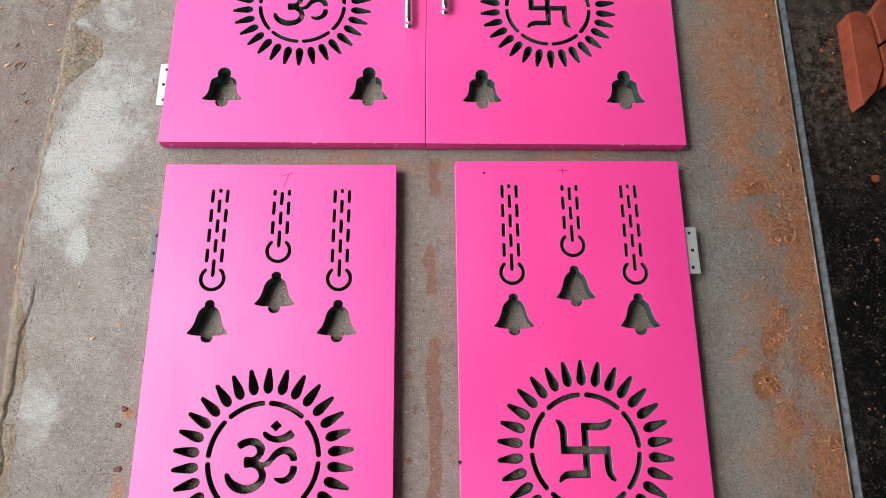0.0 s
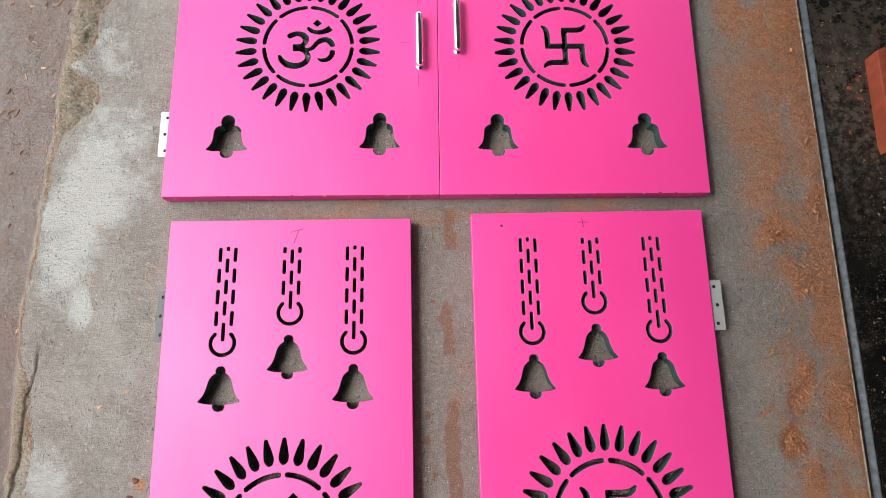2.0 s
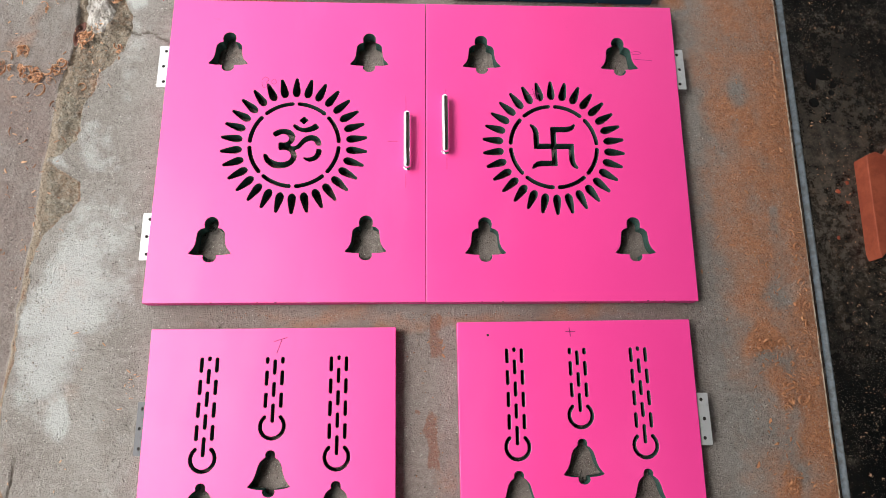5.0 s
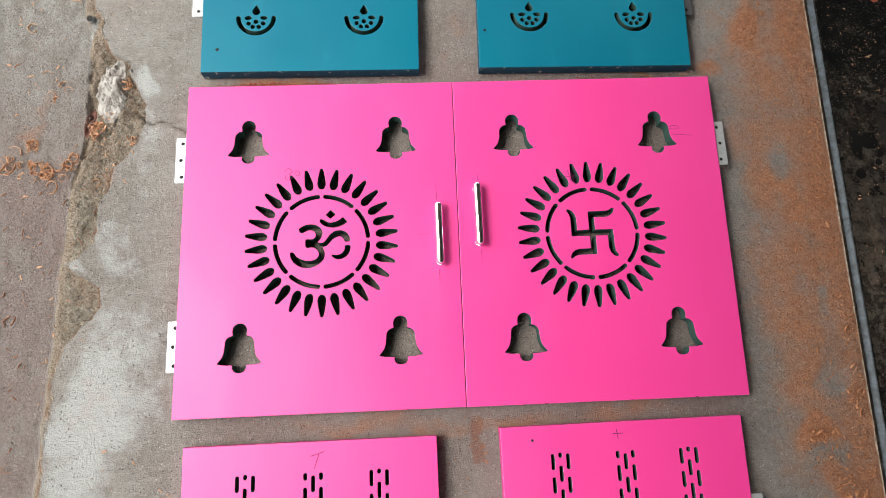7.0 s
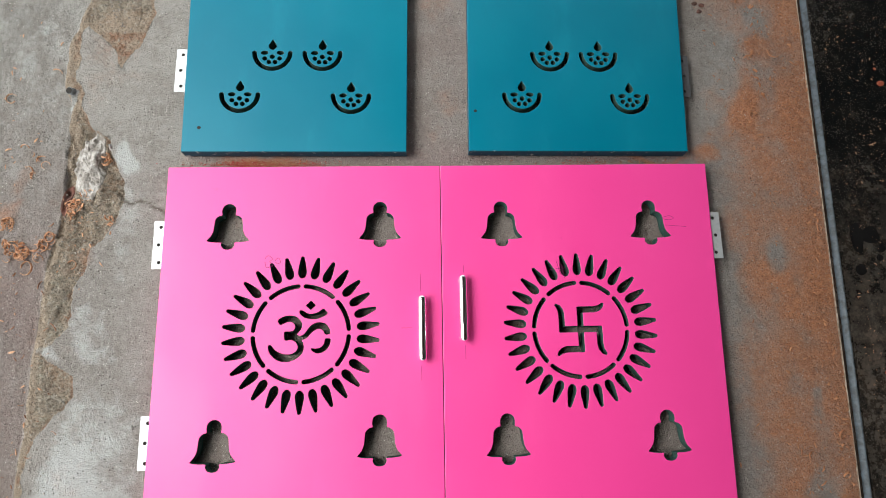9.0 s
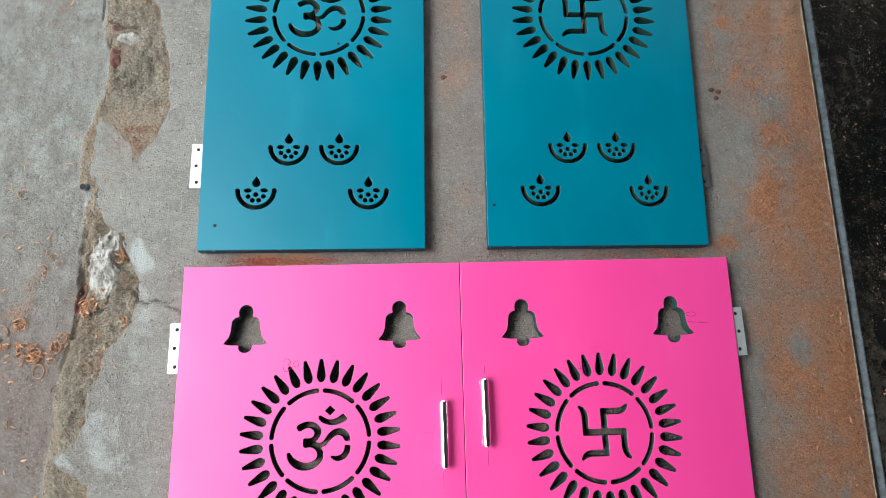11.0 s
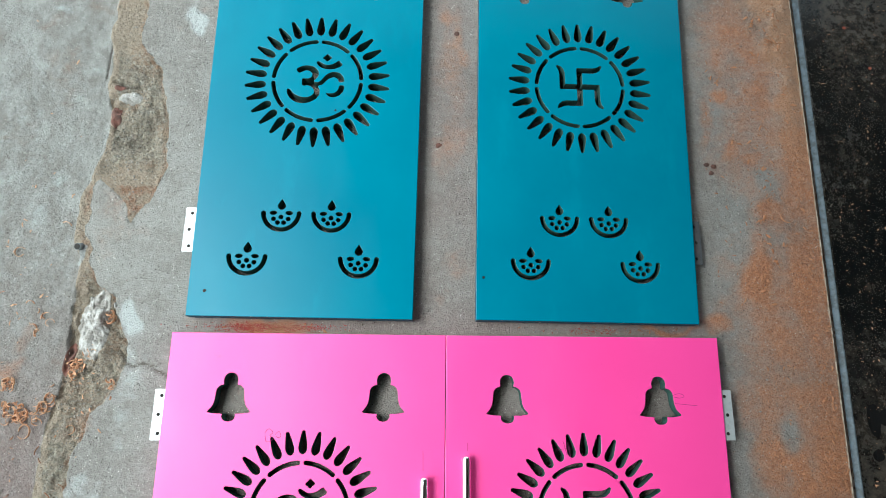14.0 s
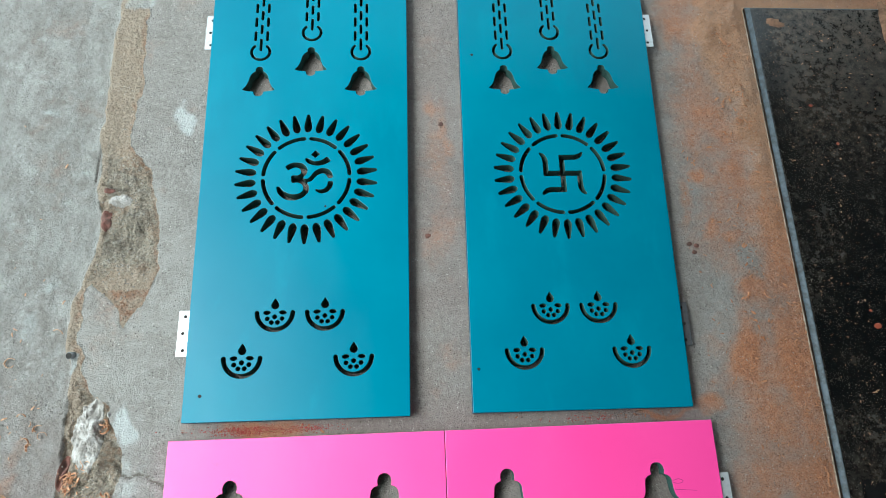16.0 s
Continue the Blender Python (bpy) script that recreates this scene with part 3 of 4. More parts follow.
def shifted(outline, dx, dy, scale=1.0, turn=0.0):
    c, s = math.cos(turn) * scale, math.sin(turn) * scale
    return [(dx + c * x - s * y, dy + s * x + c * y) for x, y in outline]


def circle(r, n=16, sx=1.0, sy=1.0):
    return [(r * sx * math.cos(2 * math.pi * k / n), r * sy * math.sin(2 * math.pi * k / n)) for k in range(n)]


def slot(y_low, y_high, w):
    """An upright slot with round ends."""
    r, out = w / 2, []
    for k in range(7):
        a = math.pi * k / 6
        out.append((r * math.cos(a), y_high - r + r * math.sin(a)))
    for k in range(7):
        a = math.pi + math.pi * k / 6
        out.append((r * math.cos(a), y_low + r + r * math.sin(a)))
    return out


def arc_slot(r, w, a0, a1, n=18):
    """A curved slot with round ends, between two angles in degrees."""
    a0, a1, out = radians(a0), radians(a1), []
    for k in range(n + 1):
        a = a0 + (a1 - a0) * k / n
        out.append(((r + w / 2) * math.cos(a), (r + w / 2) * math.sin(a)))
    for k in range(1, 6):
        b = a1 + math.pi * k / 6
        out.append((r * math.cos(a1) + w / 2 * math.cos(b), r * math.sin(a1) + w / 2 * math.sin(b)))
    for k in range(n + 1):
        a = a1 + (a0 - a1) * k / n
        out.append(((r - w / 2) * math.cos(a), (r - w / 2) * math.sin(a)))
    for k in range(1, 6):
        b = a0 + math.pi + math.pi * k / 6
        out.append((r * math.cos(a0) + w / 2 * math.cos(b), r * math.sin(a0) + w / 2 * math.sin(b)))
    return out


def drop(length, width, tip=0.26, n=8):
    """A tapered slot that points up: a round foot and a narrower round tip."""
    r0, r1 = width / 2, width / 2 * tip
    lean = math.asin((r0 - r1) / (length - r0 - r1))
    out = []
    for k in range(n + 1):
        a = lean + (math.pi - 2 * lean) * k / n
        out.append((r1 * math.cos(a), length - r1 + r1 * math.sin(a)))
    for k in range(n + 3):
        a = math.pi - lean + (math.pi + 2 * lean) * k / (n + 2)
        out.append((r0 * math.cos(a), r0 + r0 * math.sin(a)))
    return out


def petal(length, width, n=7):
    """A full drop-shaped slot that points up: an oval foot, bowed sides and a blunt round tip."""
    foot, tip = 0.28 * length, 0.20 * width
    right = [(width / 2 * math.cos(a), foot + foot * math.sin(a)) for a in (-math.pi / 2 + math.pi / 2 * k / n for k in range(n))]
    right += [(width / 2 + (tip - width / 2) * u ** 1.3, foot + (length - tip - foot) * u) for u in (k / n for k in range(n))]
    right += [(tip * math.cos(a), length - tip + tip * math.sin(a)) for a in (math.pi / 2 * k / 4 for k in range(5))]
    return right + [(-x, y) for x, y in reversed(right[1:-1])]


def mirrored(half):
    return half + [(-x, y) for x, y in reversed(half) if x > 1e-6]


def bell_wide():
    half = [(0.0, -0.018), (0.009, -0.0155), (0.0133, -0.0085), (0.0132, -0.0032), (0.028, -0.0024), (0.0415, 0.0), (0.0405, 0.0035), (0.034, 0.0115), (0.030, 0.022), (0.0285, 0.036),
            (0.0268, 0.046), (0.020, 0.0525), (0.0135, 0.0545), (0.0142, 0.062), (0.0125, 0.0705), (0.007, 0.0762), (0.0, 0.078)]
    return rounded(mirrored(half), n=3)


def bell_slim():
    half = [(0.0, -0.0175), (0.008, -0.015), (0.0115, -0.009), (0.0113, -0.0045), (0.024, -0.0034), (0.0385, 0.0002), (0.0365, 0.0045), (0.0305, 0.012), (0.0255, 0.024), (0.0225, 0.036),
            (0.0185, 0.045), (0.0125, 0.051), (0.0088, 0.0535), (0.0092, 0.059), (0.006, 0.0645), (0.0, 0.0662)]
    return rounded(mirrored(half), n=3)


def sun_ring(R):
    """Thirty drop-shaped rays and a ring of eight curved slots."""
    out = []
    for k in range(30):
        a = 2 * math.pi * k / 30
        out.append(shifted(shifted(petal(0.290, 0.110), 0, 0.711), 0, 0, R, -a))
    for k in range(8):
        out.append(shifted(arc_slot(0.607, 0.054, 45 * k + 4.6, 45 * k + 40.4), 0, 0, R))
    return out


def om(R):
    """The syllable: body, tail, crescent and point, from a drawing 254 units in ring radius."""
    body = [(165, 272), (190, 254), (222, 247), (262, 254), (290, 284), (289, 314), (277, 334), (266, 347), (284, 354), (305, 345), (335, 306), (370, 286), (410, 290), (434, 314), (441, 343),
            (428, 349), (414, 347), (403, 328), (380, 318), (347, 334), (318, 367), (293, 377), (303, 402), (299, 440), (265, 474), (215, 488), (165, 478), (128, 444), (118, 406), (134, 402),
            (158, 430), (205, 450), (250, 445), (273, 420), (264, 390), (238, 375), (206, 376), (200, 352), (204, 331), (236, 331), (253, 320), (257, 302), (243, 283), (215, 279), (180, 294)]
    tail = [(415, 373), (430, 370), (443, 376), (438, 407), (414, 436), (376, 447), (348, 433), (344, 421), (366, 423), (392, 417), (410, 398)]
    crescent = [(278, 225), (290, 219), (330, 240), (374, 232), (402, 213), (414, 222), (425, 239), (394, 259), (350, 268), (306, 258), (284, 241)]
    point = [(337, 170), (350, 181), (362, 193), (350, 205), (337, 217), (324, 206), (312, 195), (324, 182)]
    k = 0.607 * R / 252
    return [shifted(rounded([(x - 288, 342 - y) for x, y in line], n=3), 0, 0, k) for line in (body, tail, crescent, point)]


def swastik(R):
    """The auspicious Hindu cross with flared arms; one arm turned four times."""
    h, top = 0.038, 0.285
    arm = [(-h, h), (-h, top - 0.01), (-h + 0.012, top), (0.19, top), (0.25, top + 0.012), (0.305, top + 0.045), (0.325, top + 0.030), (0.305, top - 0.02), (0.26, top - 0.058), (0.20, top - 2 * h), (h, top - 2 * h)]
    out = []
    for k in range(4):
        for x, y in arm:
            for _ in range(k):
                x, y = y, -x
            out.append((x * R * 0.985, y * R * 1.03))
    return [out]


def chain(x, top, rows, low):
    """A hanging chain of slots: side columns, middle column, and an open ring under them."""
    out = []
    for dx, spans in ((-0.0148, rows[0]), (0.0, rows[1]), (0.0148, rows[0])):
        for a, b in spans:
            out.append(shifted(slot(top - b, top - a, 0.0066), x + dx, 0))
    out.append(shifted(arc_slot(0.0228, 0.0068, 90 + 42, 450 - 42), x, low))
    return out


LONG = (((0.002, 0.031), (0.0445, 0.0735), (0.087, 0.116), (0.1295, 0.1585)), ((0.0, 0.009), (0.024, 0.053), (0.067, 0.096), (0.1095, 0.138), (0.152, 0.188)))
SHORT = (((0.002, 0.015), (0.028, 0.057), (0.0705, 0.099)), ((0.007, 0.036), (0.050, 0.0785), (0.091, 0.127)))


def oil_lamp(x, y):
    """A small clay lamp: bowl, beads and flame."""
    out = [shifted(arc_slot(0.0388, 0.0094, 180 + 1, 360 - 1), x, y), shifted(drop(0.0238, 0.0172, 0.12), x, y + 0.0068)]
    for s in (-1, 1):
        out.append(shifted(circle(0.0078, 14, 1.0, 0.60), x + s * 0.0172, y - 0.0006, 1.0, -0.08 * s))
        out.append(shifted(circle(0.0050, 12), x + s * 0.0160, y - 0.0142))
        out.append(shifted(circle(0.0050, 12), x + s * 0.0066, y - 0.0226))
    out.append(shifted(circle(0.0052, 12), x, y - 0.0100))
    return out


# ---- doors ----
THICK, TOP = 0.030, 0.034


def board_mesh(name, outer, holes, paints):
    """A board with routed holes: face paint, edge paint and bare core."""
    curve = bpy.data.curves.new(name, "CURVE")
    curve.dimensions, curve.fill_mode = "2D", "BOTH"
    curve.extrude, curve.bevel_depth, curve.bevel_resolution, curve.offset = THICK / 2 - 0.001, 0.001, 1, -0.001
    sides = [(Vector(a), Vector(b)) for a, b in zip(outer, outer[1:] + outer[:1])]
    for line in [outer] + holes:
        s = curve.splines.new("POLY")
        s.points.add(len(line) - 1)
        for p, (x, y) in zip(s.points, line):
            p.co = (x, y, 0, 1)
        s.use_cyclic_u = True
    temp = new("temp", curve)
    bpy.context.view_layer.update()
    mesh = bpy.data.meshes.new_from_object(temp.evaluated_get(bpy.context.evaluated_depsgraph_get()))
    bpy.data.objects.remove(temp)
    bpy.data.curves.remove(curve)
    mesh.materials.clear()
    for one in paints:
        mesh.materials.append(one)
    for p in mesh.polygons:
        p.use_smooth = False
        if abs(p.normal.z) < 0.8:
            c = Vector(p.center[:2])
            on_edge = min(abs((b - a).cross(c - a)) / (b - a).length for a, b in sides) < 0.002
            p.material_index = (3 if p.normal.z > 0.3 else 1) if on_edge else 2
    return mesh


def hinge_leaf_mesh():
    curve = bpy.data.curves.new("leaf", "CURVE")
    curve.dimensions, curve.fill_mode, curve.extrude = "2D", "BOTH", 0.0011
    lines = [[(0, -0.05), (0.024, -0.05), (0.0245, -0.0495), (0.0245, 0.0495), (0.024, 0.05), (0, 0.05)]]
    lines += [shifted(circle(0.0038, 14), 0.0105 + 0.003 * (k % 2), y) for k, y in enumerate((-0.037, 0.0, 0.037))]
    for line in lines:
        s = curve.splines.new("POLY")
        s.points.add(len(line) - 1)
        for p, (x, y) in zip(s.points, line):
            p.co = (x, y, 0, 1)
        s.use_cyclic_u = True
    temp = new("temp", curve)
    bpy.context.view_layer.update()
    mesh = bpy.data.meshes.new_from_object(temp.evaluated_get(bpy.context.evaluated_depsgraph_get()))
    bpy.data.objects.remove(temp)
    bpy.data.curves.remove(curve)
    mesh.materials.clear()
    return mesh


def tube_bm(points, radius, sides=12):
    """A round bar along a line of points."""
    bm, rings = bmesh.new(), []
    points = [Vector(p) for p in points]
    for i, p in enumerate(points):
        way = (points[min(i + 1, len(points) - 1)] - points[max(i - 1, 0)]).normalized()
        side = way.cross(Vector((1, 0, 0)) if abs(way.x) < 0.9 else Vector((0, 1, 0))).normalized()
        up = side.cross(way)
        r = radius[i] if isinstance(radius, (list, tuple)) else radius
        rings.append([bm.verts.new(p + r * (math.cos(a) * side + math.sin(a) * up)) for a in (2 * math.pi * k / sides for k in range(sides))])
    for a, b in zip(rings, rings[1:]):
        for k in range(sides):
            bm.faces.new((a[k], a[(k + 1) % sides], b[(k + 1) % sides], b[k]))
    bm.faces.new(rings[0][::-1])
    bm.faces.new(rings[-1])
    bmesh.ops.recalc_face_normals(bm, faces=bm.faces)
    for f in bm.faces:
        f.smooth = len(f.verts) == 4
    return bm


LEAF = {}


def add_hinge(door, side, x, y, out, tilt, metal, label):
    """A butt hinge on the door's long edge; side is +1 or -1, out the width that shows, tilt how far the leaf hangs down."""
    if metal not in LEAF:
        LEAF[metal] = hinge_leaf_mesh()
        LEAF[metal].materials.append(metal)
    m = pose(x - side * (0.0245 - out) * math.cos(radians(tilt)), y, -0.006 - 0.004 * (tilt > 0), 0, 0, 0 if side > 0 else 180) @ pose(0, 0, 0, 0, tilt, 0)
    leaf = part("hinge", LEAF[metal], metal, door, label, m)
    part("hinge_barrel", tube_bm([(0.0, -0.0495, -0.003), (0.0, 0.0495, -0.003)], 0.0028, 10), metal, leaf)
    for k, yy in enumerate((-0.037, 0.0, 0.037)):
        bm = bmesh.new()
        bmesh.ops.create_cone(bm, segments=14, radius1=0.0037, radius2=0.0037, depth=0.0008, cap_ends=True)
        part("screw_hole", bm, DARK, leaf, "", pose(0.0105 + 0.003 * (k % 2), yy, -0.0010))


def add_handle(door, x, y0, y1):
    """A chrome bar handle on two posts."""
    z = 0.019
    line = [(0, y0 + 0.0085 * (1 - math.cos(math.pi / 2 * k / 6)), z) for k in range(7)]
    rad = [max(0.0008, 0.0085 * math.sin(math.pi / 2 * k / 6)) for k in range(7)]
    line += [(0, y1 - 0.0085 * (1 - math.cos(math.pi / 2 * k / 6)), z) for k in range(6, -1, -1)]
    rad += [max(0.0008, 0.0085 * math.sin(math.pi / 2 * k / 6)) for k in range(6, -1, -1)]
    bm = tube_bm(line, rad, 24)
    for f in bm.faces:
        f.smooth = True
    handle = part("handle", bm, CHROME, door, "polished chrome bar handle", pose(x, 0, 0))
    for y in (y0 + 0.010, y1 - 0.010):
        part("handle_post", tube_bm([(0, y, 0), (0, y, 0.002), (0, y, 0.0021), (0, y, z)], [0.0085, 0.0085, 0.006, 0.006], 16), CHROME, handle)


def ribbon_bm(lines, width):
    """Thin pencil strokes lying on the face."""
    bm = bmesh.new()
    for line in lines:
        for (ax, ay), (bx, by) in zip(line, line[1:]):
            d = Vector((bx - ax, by - ay, 0)).normalized()
            s = Vector((-d.y, d.x, 0)) * width / 2
            a, b = Vector((ax, ay, 0)), Vector((bx, by, 0))
            lo = [bm.verts.new(p) for p in (a - s, b - s, b + s, a + s)]
            hi = [bm.verts.new(v.co + Vector((0, 0, 0.0003))) for v in lo]
            bm.faces.new(hi)
            for k in range(4):
                bm.faces.new((lo[k], lo[(k + 1) % 4], hi[(k + 1) % 4], hi[k]))
    return bm


def add_marks(door, lines, width=0.0014):
    for line in lines:
        part("pencil_mark", ribbon_bm([line], width), PENCIL, door, "faint dark pencil stroke", pose(0, 0, -0.00005))


def add_nail(door, x, y, r=0.0028):
    bm = bmesh.new()
    bmesh.ops.create_cone(bm, segments=9, radius1=r, radius2=r * 0.8, depth=0.0006, cap_ends=True)
    for v in bm.verts:
        v.co.x *= 1 + 0.25 * math.sin(5 * v.co.y / r)
    part("nail_hole", bm, DARK, door, "small dark nail hole", pose(x, y, 0.0002))


CHIPS = random.Random(11)


def add_chips(door, x0, x1, y, count):
    """Small dark chips knocked out of a board's edge."""
    for _ in range(count):
        r = CHIPS.uniform(0.0012, 0.0030)
        bm = bmesh.new()
        bmesh.ops.create_icosphere(bm, subdivisions=1, radius=r)
        for v in bm.verts:
            v.co = Vector((v.co.x * CHIPS.uniform(0.9, 1.9), v.co.y * 0.6, v.co.z * 0.45))
        part("edge_chip", bm, CHIP, door, "dark chip in the board edge", pose(CHIPS.uniform(x0 + 0.01, x1 - 0.01), y + 0.0004, -0.0007))


def emblem(kind, R):
    return sun_ring(R) + (om(R) if kind == "om" else swastik(R))


def own(m, corners):
    """Corners given in the world, in a door's own axes."""
    back = m.inverted()
    return [tuple((back @ Vector((x, y, 0)))[:2]) for x, y in corners]


def tall_door(kind, m, corners, paint, edge, label, lift=0.0):
    """A tall leaf: three bells on chains, the emblem, four oil lamps. Its origin is the emblem's middle on the face."""
    R = 0.167
    arris = PINK_ARRIS if paint is PINK else TEAL_ARRIS
    holes = emblem(kind, R)
    holes += chain(-0.126, 0.535 + lift, LONG, 0.3435 + lift) + chain(0.1255, 0.535 + lift, LONG, 0.3435 + lift) + chain(0.001, 0.535 + lift, SHORT, 0.4015 + lift)
    for x, y in ((-0.1258, 0.2335), (0.0005, 0.291), (0.1258, 0.2335)):
        holes.append(shifted(bell_slim(), x, y + lift))
    for x, y in ((-0.123, -0.4225), (-0.0575, -0.324), (0.0515, -0.324), (0.1155, -0.4245)):
        holes += oil_lamp(x, y)
    door = empty("cabinet_door", m, label, "cabinet door", "painted doors lying on the ground")
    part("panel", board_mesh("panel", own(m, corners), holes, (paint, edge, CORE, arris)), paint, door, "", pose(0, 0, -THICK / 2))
    return door


def square_door(kind, m, corners, middle, bells, label):
    """A nearly square leaf: the emblem and four bells. Its origin is its middle."""
    R = 0.1558
    holes = [shifted(line, *middle) for line in emblem(kind, R)]
    for x, y in bells:
        holes.append(shifted(bell_wide(), x, y))
    door = empty("cabinet_door", m, label, "cabinet door", "painted doors lying on the ground")
    outer = own(m, corners)
    add_chips(door, outer[0][0], outer[1][0], (outer[0][1] + outer[1][1]) / 2, 5)
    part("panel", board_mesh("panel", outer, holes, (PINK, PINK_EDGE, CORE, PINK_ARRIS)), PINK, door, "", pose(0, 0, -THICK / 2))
    return door


# pink tall pair
door = tall_door("om", pose(-0.3465, -0.068, TOP), [(-0.580, -0.621), (-0.105, -0.621), (-0.1095, 0.5218), (-0.5907, 0.5212)], PINK, PINK_EDGE, "tall glossy pink door with bell and Om cut-outs, on concrete")
add_hinge(door, -1, -0.2438, 0.400, 0.023, 30, SHADED_ALUMINIUM, "aluminium hinge darkened by painted shade")
add_marks(door, [[(-0.004, 0.563), (0.022, 0.571)], [(0.012, 0.567), (0.003, 0.540)]])
door = tall_door("swastik", pose(0.2535, -0.0555, TOP), [(0.019, -0.609), (0.482, -0.609), (0.4918, 0.5338), (0.014, 0.5308)], PINK, PINK_EDGE, "tall glossy pink door with bell and swastik cut-outs, on concrete")
add_hinge(door, 1, 0.2375, 0.392, 0.024, 0, ALUMINIUM, "bright aluminium hinge")
add_marks(door, [[(-0.020, 0.566), (0.0, 0.566)], [(-0.012, 0.574), (-0.010, 0.556)]])
add_nail(door, -0.178, 0.560)
add_nail(door, -0.237, -0.02, 0.004)

# pink square pair
door = square_door("om", pose(-0.3303, 0.918, TOP, 0, 0, 0.1), [(-0.6150, 0.5732), (-0.0492, 0.5732), (-0.0462, 1.2650), (-0.6130, 1.2662)], (0.0012, -0.0022, 1.004, 0.0), ((-0.152, 0.189), (0.1585, 0.190), (-0.160, -0.243), (0.157, -0.240)), "square glossy pink door with chrome handle and Om cut-out")
add_hinge(door, -1, -0.2833, 0.184, 0.021, 0, ALUMINIUM, "bright aluminium hinge")
add_hinge(door, -1, -0.2843, -0.205, 0.018, 0, ALUMINIUM, "bright aluminium hinge")
add_handle(door, 0.2425, -0.063, 0.069)
add_marks(door, [[(0.201, 0.005), (0.222, 0.005)], [(0.2405, 0.078), (0.240, 0.115)], [(0.240, -0.07), (0.240, -0.10)]], 0.0008)
add_marks(door, [rounded([(-0.075, 0.150), (-0.068, 0.157), (-0.060, 0.150), (-0.066, 0.144), (-0.058, 0.138), (-0.072, 0.132)], n=3), rounded([(-0.055, 0.146), (-0.048, 0.152), (-0.044, 0.143), (-0.050, 0.140)], n=3)], 0.0009)
door = square_door("swastik", pose(0.2362, 0.9195, TOP, 0, 0, 0.05), [(-0.0478, 0.5728), (0.5165, 0.5722), (0.5270, 1.2650), (-0.0448, 1.2650)], (-0.0033, -0.0050, 1.003, 0.0), ((-0.156, 0.187), (0.158, 0.186), (-0.160, -0.245), (0.157, -0.245)), "square glossy pink door with chrome handle and swastik cut-out")
add_hinge(door, 1, 0.2882, 0.188, 0.022, 0, ALUMINIUM, "bright aluminium hinge")
add_hinge(door, 1, 0.2820, -0.199, 0.014, 55, SHADED_ALUMINIUM, "aluminium hinge darkened by painted shade")
add_handle(door, -0.2415, -0.027, 0.108)
add_marks(door, [[(-0.238, -0.032), (-0.238, -0.06)], [(-0.238, 0.115), (-0.238, 0.13)], [(-0.060, 0.118), (-0.028, 0.122)], [(-0.045, 0.135), (-0.038, 0.108)], [(-0.036, 0.130), (-0.030, 0.100)]], 0.0008)
add_marks(door, [rounded([(0.185, 0.225), (0.20, 0.230), (0.21, 0.225), (0.20, 0.221)], n=3), [(0.19, 0.21), (0.235, 0.206)]], 0.0007)

# teal tall pair
door = tall_door("om", pose(-0.3475, 1.8530, TOP, 0, 0, -0.42), [(-0.5905, 1.3012), (-0.1165, 1.2975), (-0.0990, 2.442), (-0.5965, 2.444)], TEAL, TEAL_EDGE, "tall glossy teal door with lamp and Om cut-outs, on concrete", 0.004)
add_hinge(door, -1, -0.2415, -0.365, 0.024, 0, ALUMINIUM, "bright aluminium hinge")
add_hinge(door, -1, -0.2460, 0.409, 0.022, 0, ALUMINIUM, "bright aluminium hinge")
add_nail(door, -0.205, -0.500, 0.004)
add_nail(door, 0.046, -0.075)
door = tall_door("swastik", pose(0.2648, 1.8495, TOP, 0, 0, -0.6), [(0.0172, 1.2985), (0.4925, 1.2935), (0.5295, 2.440), (0.0360, 2.442)], TEAL, TEAL_EDGE, "tall glossy teal door with lamp and swastik cut-outs, on concrete", 0.004)
add_hinge(door, 1, 0.2365, -0.370, 0.023, 12, SHADED_ALUMINIUM, "aluminium hinge darkened by painted shade")
add_hinge(door, 1, 0.2520, 0.413, 0.023, 0, ALUMINIUM, "bright aluminium hinge")
add_nail(door, -0.226, -0.462, 0.0035)
add_nail(door, -0.205, 0.335, 0.0035)


